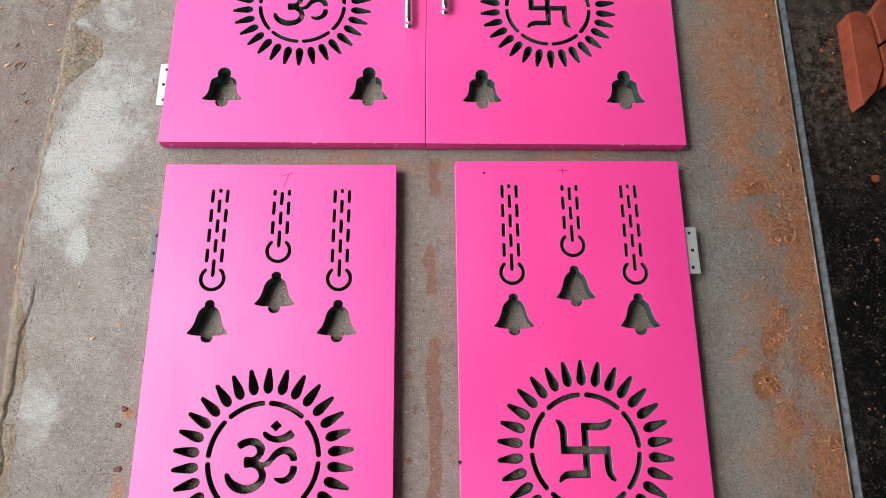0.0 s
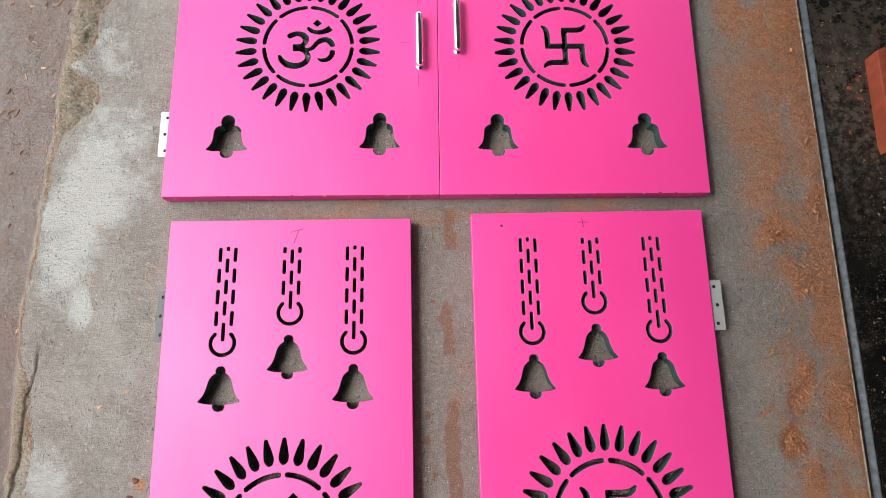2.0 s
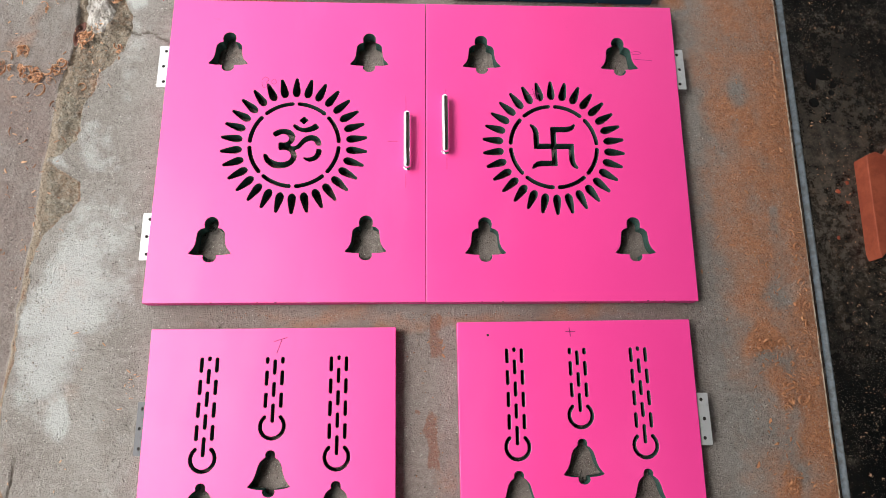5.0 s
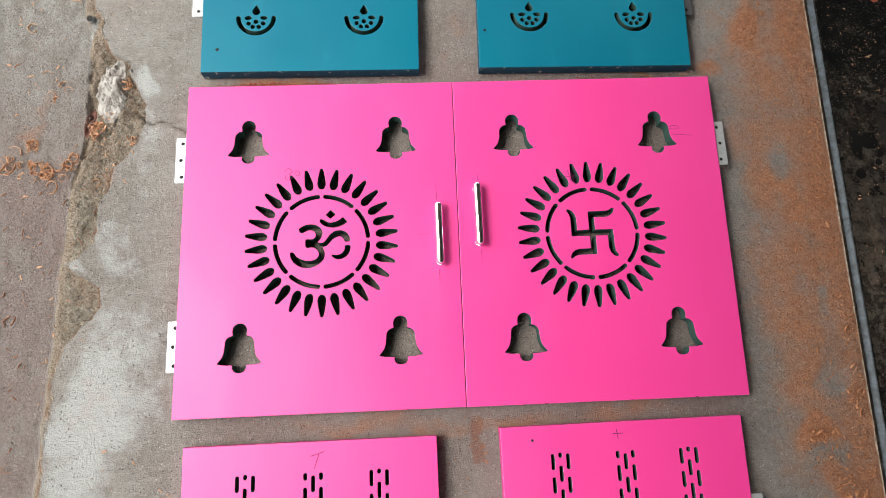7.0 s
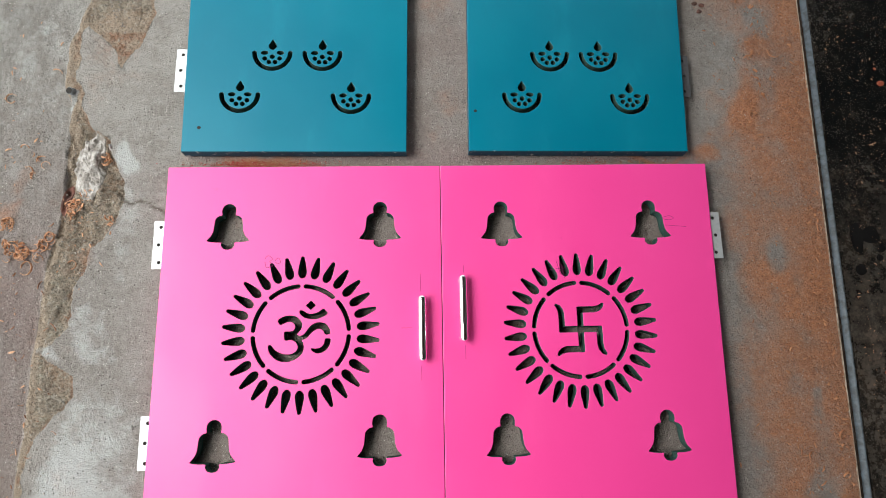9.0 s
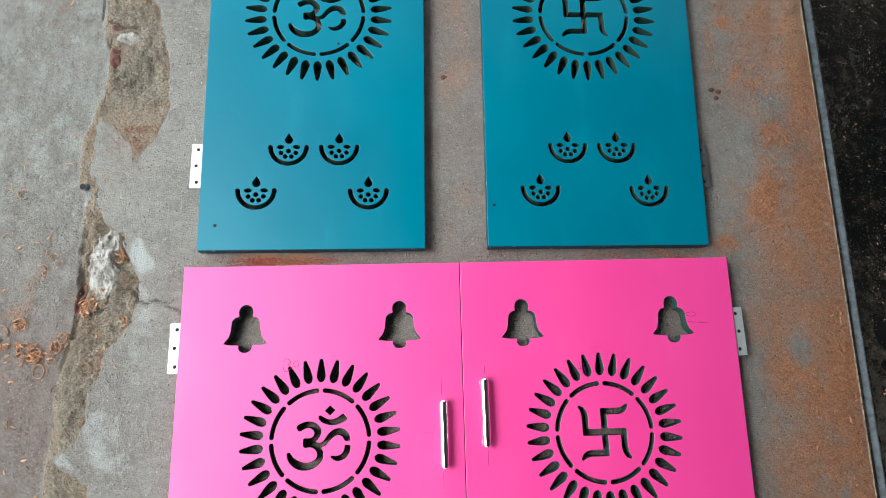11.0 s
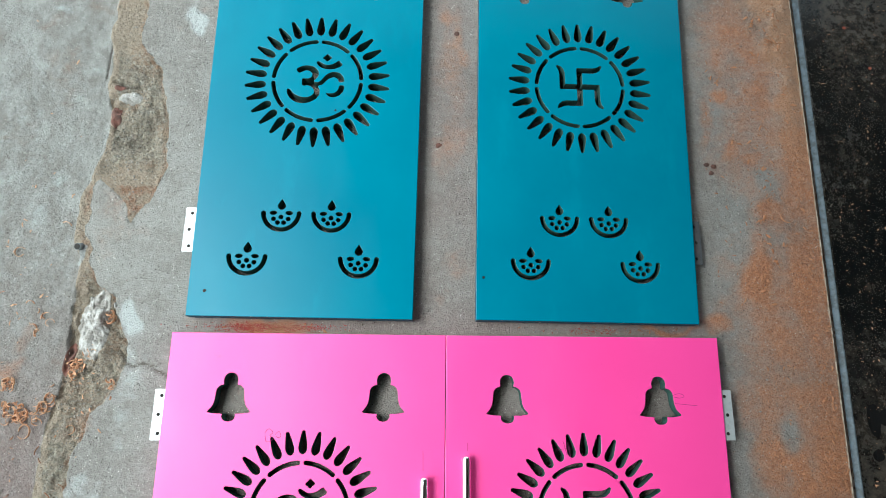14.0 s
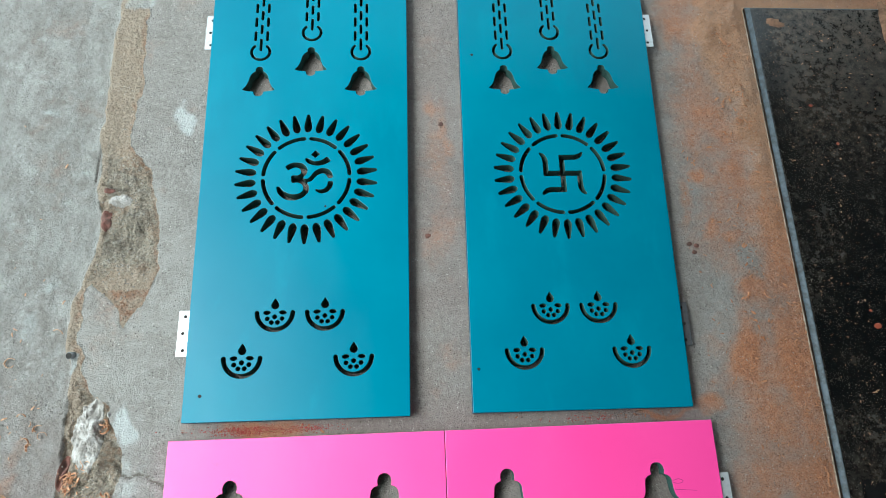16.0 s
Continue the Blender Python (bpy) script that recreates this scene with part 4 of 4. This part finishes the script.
# ---- loose things ----
def blob_mesh(name, rx, ry, h, seed, material, cx, cy, base=None, wobble=0.35, rings=5, spokes=22, rough=0.0):
    """A low patch or lump with an uneven outline, lying at (cx, cy)."""
    spots = []
    for i in range(rings + 1):
        f = i / rings
        for k in range(spokes):
            a = 2 * math.pi * k / spokes
            n = noise.noise(Vector((math.cos(a) * 0.9 + seed, math.sin(a) * 0.9, seed * 0.37)))
            n += 0.35 * noise.noise(Vector((math.cos(a) * 3 + seed, math.sin(a) * 3, seed))) + 0.2 * noise.noise(Vector((math.cos(a) * 8 + seed, math.sin(a) * 8, seed)))
            r = f * (1 + wobble * n)
            x, y = rx * r * math.cos(a), ry * r * math.sin(a)
            z = h * (1 - f ** 2.5) - (0.002 if i == rings and base is None else 0)
            if 0 < i < rings:
                z += rough * (noise.noise(Vector((x * 38, y * 38, seed))) + 0.45 * noise.noise(Vector((x * 130, y * 130, seed))) + 0.25 * noise.noise(Vector((x * 330, y * 330, seed))))
            spots.append((x, y, z))
    spots = np.array(spots)
    if base is None:
        spots[:, 2] += ground_fields(spots[:, 0] + cx, spots[:, 1] + cy)[0]
    bm = bmesh.new()
    made = [bm.verts.new(p) for p in spots]
    rows = [made[i * spokes:(i + 1) * spokes] for i in range(rings + 1)]
    for a, b in zip(rows, rows[1:]):
        for k in range(spokes):
            bm.faces.new((a[k], b[k], b[(k + 1) % spokes], a[(k + 1) % spokes]))
    bmesh.ops.remove_doubles(bm, verts=bm.verts, dist=1e-5)
    bmesh.ops.recalc_face_normals(bm, faces=bm.faces)
    for f in bm.faces:
        f.smooth = True
    return part(name, bm, material, None, "", pose(cx, cy, 0 if base is None else base))


SLAB_TOP = 0.0246
for cx, cy, rx, ry, s in ((0.955, 1.455, 0.011, 0.010, 1.3), (0.948, 1.492, 0.005, 0.004, 2.1), (0.886, 0.835, 0.006, 0.006, 3.7), (0.862, 0.815, 0.008, 0.007, 4.4), (0.880, 0.790, 0.006, 0.005, 5.2),
                          (0.93, 2.03, 0.007, 0.005, 6.6), (0.845, 0.71, 0.005, 0.006, 7.1), (0.975, 1.92, 0.005, 0.006, 8.8), (0.925, 0.50, 0.013, 0.012, 9.5), (0.90, 0.36, 0.006, 0.005, 10.2)):
    tagged(blob_mesh("clay_spot", 0.75 * rx, 0.75 * ry, 0.0012, s, TERRACOTTA, cx, cy, SLAB_TOP, 0.4, 3, 14), "small red clay spot on the granite plinth", "spot", "clay spots")
for cx, cy, rx, ry, s in ((0.875, 1.105, 0.020, 0.018, 21.3), (0.893, 1.075, 0.010, 0.009, 22.1), (0.886, 1.055, 0.008, 0.007, 23.7), (0.845, 1.10, 0.014, 0.035, 24.4), (0.842, 1.03, 0.012, 0.012, 25.0)):
    tagged(blob_mesh("water_spot", rx, ry, 0.0006, s, WET, cx, cy, SLAB_TOP, 0.3, 3, 20), "dark wet water spot on the granite plinth", "spot", "water spots")
tagged(blob_mesh("mortar_patch", 0.034, 0.066, 0.012, 31.0, MORTAR, -0.803, 1.292, None, 0.55, 28, 104, 0.0032), "rough white mortar patch in the crumbled edge", "mortar")
tagged(blob_mesh("mortar_patch", 0.024, 0.017, 0.006, 33.0, MORTAR, -0.792, 1.822, None, 0.6, 8, 36, 0.004), "small pale mortar patch in the crumbled edge", "mortar")
tagged(blob_mesh("brick_fragment", 0.016, 0.029, 0.004, 35.0, BRICKDUST, -0.819, 1.769, None, 0.6, 8, 40, 0.003), "worn dark red brick fragment bedded in concrete", "brick")
tagged(blob_mesh("brick_fragment", 0.010, 0.036, 0.004, 37.0, BRICKDUST, -0.843, 1.215, None, 0.4, 6, 30, 0.003), "worn dark red brick fragment bedded in concrete", "brick")
tagged(blob_mesh("brick_fragment", 0.014, 0.008, 0.004, 38.0, BRICKDUST, -0.819, 1.848, None, 0.4, 5, 24, 0.002), "small dark red brick fragment bedded in concrete", "brick")
tagged(blob_mesh("pebble", 0.0075, 0.0085, 0.006, 39.0, MORTAR, -0.757, 1.327, None, 0.25, 5, 20, 0.0), "smooth pale pebble in the crumbled edge", "pebble")
for cx, cy, s in ((0.571, 1.652, 41.0), (0.560, 1.672, 42.0), (0.577, 1.668, 43.0), (-0.065, 1.710, 44.0), (-0.023, 2.006, 45.0), (-0.628, 0.025, 46.0), (-0.625, -0.085, 47.0), (-0.635, -0.005, 48.0)):
    tagged(blob_mesh("soil_clod", 0.008, 0.006, 0.0035, s, BRICKDUST, cx, cy, None, 0.5, 4, 16, 0.001), "small dark reddish clod stuck to the concrete", "clod", "soil clods")

tagged(blob_mesh("soil_heap", 0.024, 0.13, 0.010, 61.0, LOAM, 1.205, 2.21, SLAB_TOP, 0.4, 16, 44, 0.004), "low heap of brown soil on the granite plinth", "soil")
tagged(blob_mesh("soil_smear", 0.022, 0.012, 0.0015, 62.0, LOAM, 0.885, 2.285, SLAB_TOP, 0.9, 5, 30, 0.0), "dried brown soil smear on the granite plinth", "soil")

# pipe stub set in the crumbled edge
pipe_z = height_at(-0.848, 1.456)
pipe = tagged(part("pipe_stub", tube_bm([(0, 0, -0.01), (0, 0, 0.010), (0, 0, 0.011)], [0.008, 0.008, 0.0072], 20), PVC, None, "", pose(-0.848, 1.456, pipe_z, 12, -10, 0)), "short grey plastic pipe stub in the concrete edge", "pipe")
bore = bmesh.new()
bmesh.ops.create_cone(bore, segments=18, radius1=0.0068, radius2=0.0068, depth=0.0012, cap_ends=True)
part("bore", bore, DARK, pipe, "dark open bore", pose(0, 0, 0.0112))


def clay_block(outline, h, label, lift=0.0):
    """A flat block with a chamfered rim."""
    bm = bmesh.new()
    face = bm.faces.new([bm.verts.new((x, y, 0)) for x, y in outline])
    bmesh.ops.recalc_face_normals(bm, faces=bm.faces)
    made = bmesh.ops.extrude_face_region(bm, geom=[face])
    bmesh.ops.translate(bm, verts=[v for v in made["geom"] if isinstance(v, bmesh.types.BMVert)], vec=(0, 0, h))
    bmesh.ops.recalc_face_normals(bm, faces=bm.faces)
    bmesh.ops.bevel(bm, geom=bm.edges, offset=0.0022, segments=2, affect="EDGES", profile=0.5)
    cx, cy = outline[0]
    return tagged(part("clay_block", bm, TERRACOTTA, None, "", pose(0, 0, SLAB_TOP + lift)), label, "block", "red clay blocks")


clay_block([(0.908, 0.884), (0.930, 0.893), (0.950, 0.884), (0.958, 0.862), (0.962, 0.745), (0.936, 0.690), (0.902, 0.655), (0.898, 0.672)], 0.042, "long red oxide clay block lying on the granite plinth")
clay_block([(0.961, 0.885), (0.966, 0.805), (1.050, 0.860), (1.30, 1.02), (1.20, 1.10), (1.02, 0.955)], 0.046, "broad red oxide clay block beside a longer one")
clay_block([(0.967, 0.800), (0.967, 0.742), (0.955, 0.700), (1.06, 0.770), (1.36, 0.97), (1.303, 1.015), (1.052, 0.854)], 0.041, "broad red oxide clay block beside a longer one")


def curl(rng, r, width, turns, place, tip):
    """A ribbon of shaved wood rolled into a ring or hook: its points and faces."""
    n = max(6, int(11 * turns))
    m = Matrix.Translation(place) @ Euler((tip[0], tip[1], rng.uniform(0, 6.3))).to_matrix().to_4x4()
    verts, faces, thick = [], [], 0.0007
    for k in range(n + 1):
        a = 2 * math.pi * turns * k / n
        rr = r * (1 - 0.28 * k / n)
        w = width * (0.55 + 0.45 * math.sin(math.pi * (0.1 + 0.8 * k / n)))
        up = 0.25 * width * k / n
        for q, z in ((rr, 0), (rr + thick, 0), (rr + thick, w), (rr, w)):
            verts.append(m @ Vector((q * math.cos(a), q * math.sin(a), z + up)))
    for k in range(n):
        for j in range(4):
            a, b = 4 * k + j, 4 * k + (j + 1) % 4
            faces.append((a, a + 4, b + 4, b))
    faces += [(0, 1, 2, 3), (4 * n + 3, 4 * n + 2, 4 * n + 1, 4 * n)]
    return verts, faces


def flake(rng, size, place):
    """A thin bent splinter or crumb."""
    m = Matrix.Translation(place) @ Euler((rng.uniform(-0.4, 0.4), rng.uniform(-0.4, 0.4), rng.uniform(0, 6.3))).to_matrix().to_4x4()
    l, w, t, b = size, size * rng.uniform(0.12, 0.42), size * 0.12 + 0.0003, size * rng.uniform(0.0, 0.25)
    pts = [(-l / 2, -w * 0.3, 0), (0, -w / 2, b), (l / 2, -w * 0.15, 0), (l / 2, w * 0.2, 0), (0, w / 2, b), (-l / 2, w * 0.35, 0)]
    verts = [m @ Vector(p) for p in pts] + [m @ Vector((x, y, z + t)) for x, y, z in pts]
    faces = [(5, 4, 1, 0), (4, 3, 2, 1), (6, 7, 10, 11), (7, 8, 9, 10)] + [(k, (k + 1) % 6, 6 + (k + 1) % 6, 6 + k) for k in range(6)]
    return verts, faces


def pebble(rng, r, place):
    m = Matrix.Translation(place) @ Euler((rng.uniform(0, 6), rng.uniform(0, 6), rng.uniform(0, 6))).to_matrix().to_4x4()
    pts = [(r * rng.uniform(0.7, 1.3), 0, 0), (-r * rng.uniform(0.7, 1.3), 0, 0), (0, r * rng.uniform(0.6, 1.2), 0), (0, -r * rng.uniform(0.6, 1.2), 0), (0, 0, r * rng.uniform(0.5, 1.0)), (0, 0, -r * rng.uniform(0.5, 1.0))]
    return [m @ Vector(p) for p in pts], [(0, 2, 4), (2, 1, 4), (1, 3, 4), (3, 0, 4), (2, 0, 5), (1, 2, 5), (3, 1, 5), (0, 3, 5)]


def heap(name, pieces, material, label, category):
    verts, faces = [], []
    for v, f in pieces:
        o = len(verts)
        verts += v
        faces += [tuple(i + o for i in one) for one in f]
    mesh = bpy.data.meshes.new(name)
    mesh.from_pydata(verts, [], faces)
    mesh.update()
    return tagged(part(name, mesh, material), label, category, kind="stuff")


def scatter(rng, patches):
    """Places drawn from oval patches (x, y, rx, ry, count), with the ground's height."""
    spots = []
    for cx, cy, rx, ry, n in patches:
        for _ in range(n):
            spots.append((cx + rx * rng.gauss(0, 0.5), cy + ry * rng.gauss(0, 0.5)))
    xs, ys = np.array([s[0] for s in spots]), np.array([s[1] for s in spots])
    zs = ground_fields(xs, ys)[0]
    edge = plinth_edge(ys)
    return [(x, y, z) for x, y, z, e in zip(xs, ys, zs, edge) if x < e - 0.004 and not any(a < x < b and c < y < d for a, b, c, d in COVERED)]


COVERED = ((-0.595, -0.108, -0.7, 0.525), (0.01, 0.495, -0.7, 0.537), (-0.617, 0.523, 0.566, 1.27), (-0.595, -0.105, 1.294, 2.5), (0.02, 0.51, 1.292, 2.5))


def plinth_edge(y):
    return np.where(y < PLINTH_Y, PLINTH_X - (PLINTH_Y - y) * math.tan(radians(PLINTH_TURN)), 9.0)


rng = random.Random(7)
pieces = []
# shavings lie in clumps, and in a line along the plinth's foot
CLUMPS = ((0.66, 0.481, 0.022, 0.016, 16), (0.702, 0.488, 0.014, 0.012, 10), (0.741, 0.468, 0.012, 0.018, 9), (0.702, 0.39, 0.012, 0.03, 12), (0.735, 0.37, 0.02, 0.02, 6), (0.745, 0.55, 0.008, 0.03, 9), (0.68, 0.20, 0.014, 0.02, 12),
          (0.668, 0.145, 0.02, 0.025, 10), (0.640, 0.068, 0.026, 0.018, 20), (0.663, 0.012, 0.02, 0.02, 7), (0.748, 0.095, 0.010, 0.03, 10), (0.75, 0.14, 0.008, 0.03, 9), (0.737, 0.165, 0.02, 0.02, 6), (0.748, -0.048, 0.012, 0.03, 8), (0.712, -0.089, 0.03, 0.02, 7),
          (0.70, 0.42, 0.04, 0.06, 12), (0.69, 0.66, 0.02, 0.02, 6), (0.70, 0.86, 0.02, 0.03, 3), (0.758, 0.69, 0.010, 0.06, 8), (0.72, 2.05, 0.03, 0.08, 8), (0.666, 1.41, 0.02, 0.03, 6), (0.685, 1.56, 0.02, 0.02, 4), (0.602, 1.89, 0.02, 0.012, 5), (0.75, 1.99, 0.03, 0.02, 6))
for x, y, z in scatter(rng, CLUMPS + ((0.765, 0.9, 0.012, 0.9, 46), (0.772, 1.15, 0.02, 0.12, 12), (0.775, 1.45, 0.03, 0.16, 8), (0.785, 1.8, 0.03, 0.2, 5))):
    pieces.append(curl(rng, rng.uniform(0.004, 0.0105), rng.uniform(0.0018, 0.0042), rng.choice((0.15, 0.2, 0.25, 0.3, 0.35, 0.45, 0.55, 0.9)), (x, y, z + 0.002), (rng.uniform(-0.9, 0.9), rng.uniform(-0.9, 0.9))))
for cx, cy, r, w, t in ((0.648, 0.462, 0.028, 0.006, 0.26), (0.666, 0.484, 0.010, 0.006, 1.1), (0.726, 0.370, 0.0105, 0.005, 1.3), (0.718, 0.018, 0.020, 0.003, 0.40), (0.686, 0.865, 0.012, 0.004, 0.45), (0.695, 0.653, 0.010, 0.004, 0.45), (0.70, -0.08, 0.018, 0.003, 0.35), (0.64, 0.07, 0.014, 0.004, 0.5), (0.765, 0.52, 0.018, 0.004, 0.30), (0.735, 1.545, 0.016, 0.003, 0.5)):
    pieces.append(curl(rng, r, w, t, (cx, cy, height_at(cx, cy) + 0.001), (0.15, 0.1)))
for x, y, z in scatter(rng, CLUMPS + ((0.752, 0.5, 0.012, 0.6, 90), (0.768, 1.2, 0.020, 0.35, 56), (0.785, 1.75, 0.03, 0.4, 40), (0.68, 0.4, 0.06, 0.5, 60), (0.69, 1.5, 0.07, 0.5, 70), (0.75, 2.2, 0.05, 0.14, 40))):
    pieces.append(flake(rng, 0.004 + 0.011 * rng.random() ** 2, (x, y, z + 0.0012)))
heap("wood_shavings", pieces, ORANGE, "orange-brown curled wood shavings on dusty concrete", "wood shavings")

pieces = []
for x, y, z in scatter(rng, ((0.70, 0.3, 0.08, 0.7, 520), (0.765, 1.2, 0.030, 1.3, 900), (0.66, 1.5, 0.12, 1.0, 260), (0.70, 1.6, 0.06, 0.35, 200), (-0.03, 0.45, 0.06, 0.2, 16), (-0.4, 1.283, 0.2, 0.012, 40), (0.3, 1.283, 0.25, 0.012, 26), (-0.02, 0.49, 0.012, 0.02, 14), (-0.03, 0.15, 0.008, 0.01, 8))):
    pieces.append(flake(rng, 0.0016 + 0.009 * rng.random() ** 3, (x, y, z + 0.0006)))
for x, y, z in scatter(rng, ((-0.96, 0.75, 0.09, 0.55, 46), (-0.84, 0.95, 0.04, 0.15, 8), (-0.98, 0.3, 0.08, 0.4, 26), (-0.83, 0.74, 0.03, 0.05, 5))):
    pieces.append(curl(rng, rng.uniform(0.010, 0.030), rng.uniform(0.002, 0.004), rng.uniform(0.06, 0.16), (x, y, z + 0.001), (rng.uniform(-0.2, 0.2), rng.uniform(-0.2, 0.2))))
heap("wood_splinters", pieces, SPLINTER, "dusty reddish wood splinters along the plinth and doors", "wood splinters")

pieces = []
for x, y, z in scatter(rng, ((-0.827, 1.195, 0.016, 0.02, 24), (-0.958, 1.163, 0.018, 0.012, 9), (-0.922, 1.10, 0.030, 0.018, 16), (-0.95, 1.11, 0.05, 0.02, 16), (-0.881, 1.115, 0.018, 0.016, 8), (-1.007, 1.118, 0.02, 0.02, 6), (-0.868, 1.13, 0.012, 0.012, 4), (-0.768, 1.30, 0.008, 0.012, 7), (-0.742, 1.155, 0.008, 0.02, 7), (-0.93, 1.28, 0.06, 0.05, 7), (-0.80, 1.225, 0.01, 0.01, 3))):
    pieces.append(curl(rng, rng.uniform(0.005, 0.0105), rng.uniform(0.0025, 0.005), rng.choice((0.3, 0.4, 0.5, 0.7, 0.9)), (x, y, z + 0.003), (rng.uniform(-0.7, 0.7), rng.uniform(-0.7, 0.7))))
for cx, cy, r, t in ((-0.922, 1.098, 0.017, 1.1), (-0.909, 1.066, 0.016, 0.9), (-0.881, 1.112, 0.013, 0.8), (-0.945, 1.108, 0.015, 0.6), (-1.005, 1.115, 0.022, 0.5), (-1.0, 1.145, 0.020, 0.4), (-0.868, 1.132, 0.012, 1.2), (-0.815, 1.07, 0.010, 0.7), (-0.800, 1.235, 0.010, 0.9), (-0.905, 1.30, 0.012, 0.4), (-0.90, 1.50, 0.020, 0.24), (-0.985, 1.445, 0.012, 0.8), (-0.958, 1.163, 0.014, 0.9)):
    pieces.append(curl(rng, r, 0.0045, t, (cx, cy, height_at(cx, cy) + 0.001), (rng.uniform(-0.2, 0.2), rng.uniform(-0.2, 0.2))))
for x, y, z in scatter(rng, ((-0.98, 0.6, 0.12, 0.9, 80), (-0.95, 1.3, 0.10, 0.6, 34), (-0.75, 0.3, 0.12, 0.5, 16), (-0.80, 1.15, 0.04, 0.12, 20), (-0.827, 1.195, 0.02, 0.02, 14), (-0.63, 0.41, 0.02, 0.04, 12))):
    pieces.append(flake(rng, 0.003 + 0.010 * rng.random() ** 2, (x, y, z + 0.0008)))
heap("wood_shavings", pieces, SHAVING, "curled brown wood shavings heaped on the old ground", "wood shavings")

pieces = [flake(rng, rng.choice((0.001, 0.0012, 0.0014, 0.0016, 0.002, 0.002, 0.003, 0.0045)) * rng.uniform(0.7, 1.3), (x, y, SLAB_TOP + 0.0003)) for x, y in ((plinth_edge(y) + 0.035 + abs(rng.gauss(0, 0.17)), y) for y in (rng.uniform(-0.3, 2.28) for _ in range(2400)))]
heap("wood_flakes", [p for p in pieces], SHAVING, "pale wood flakes and sawdust on the granite plinth", "wood flakes")

pieces = []
for x, y, z in scatter(rng, ((0.760, 0.9, 0.02, 1.2, 1200), (0.68, 0.6, 0.07, 0.7, 420), (0.69, 1.7, 0.08, 0.6, 350), (-0.43, 1.282, 0.11, 0.010, 260), (0.35, 1.283, 0.15, 0.009, 130), (-0.04, 0.3, 0.05, 0.4, 80), (-0.1, 0.552, 0.5, 0.012, 90), (0.69, 2.45, 0.1, 0.2, 300))):
    pieces.append(pebble(rng, rng.choice((0.0006, 0.0008, 0.001, 0.0014, 0.002)), (x, y, z + 0.0006)))
heap("soil_crumbs", pieces, CRUMB, "fine red soil crumbs along the plinth and doors", "soil")

pieces = []
for x, y, z in scatter(rng, ((-0.80, 1.15, 0.06, 0.30, 420), (-0.77, 1.75, 0.07, 0.35, 520), (-0.84, 0.6, 0.04, 0.5, 260), (-1.0, 1.0, 0.2, 1.2, 320), (-0.04, 1.8, 0.06, 0.6, 130), (-0.7, 0.5, 0.1, 0.8, 150), (-0.05, 0.2, 0.06, 0.4, 60), (0.60, 1.2, 0.06, 1.0, 120))):
    pieces.append(pebble(rng, rng.choice((0.0008, 0.001, 0.0013, 0.0018, 0.0028)), (x, y, z + 0.0004)))
heap("concrete_grit", pieces, GRIT, "loose grey grit and gravel from the crumbled concrete", "grit")

pieces = []
for x, y, z in scatter(rng, ((-0.47, 1.2825, 0.07, 0.011, 420), (-0.33, 1.2825, 0.07, 0.010, 220), (0.27, 1.281, 0.08, 0.009, 90), (-0.43, 1.281, 0.16, 0.010, 160))):
    pieces.append(pebble(rng, rng.choice((0.0008, 0.001, 0.0014, 0.002)), (x, y, z + 0.0006)))
heap("red_powder", pieces, POWDER, "crimson brick powder in the gap between the doors", "powder")
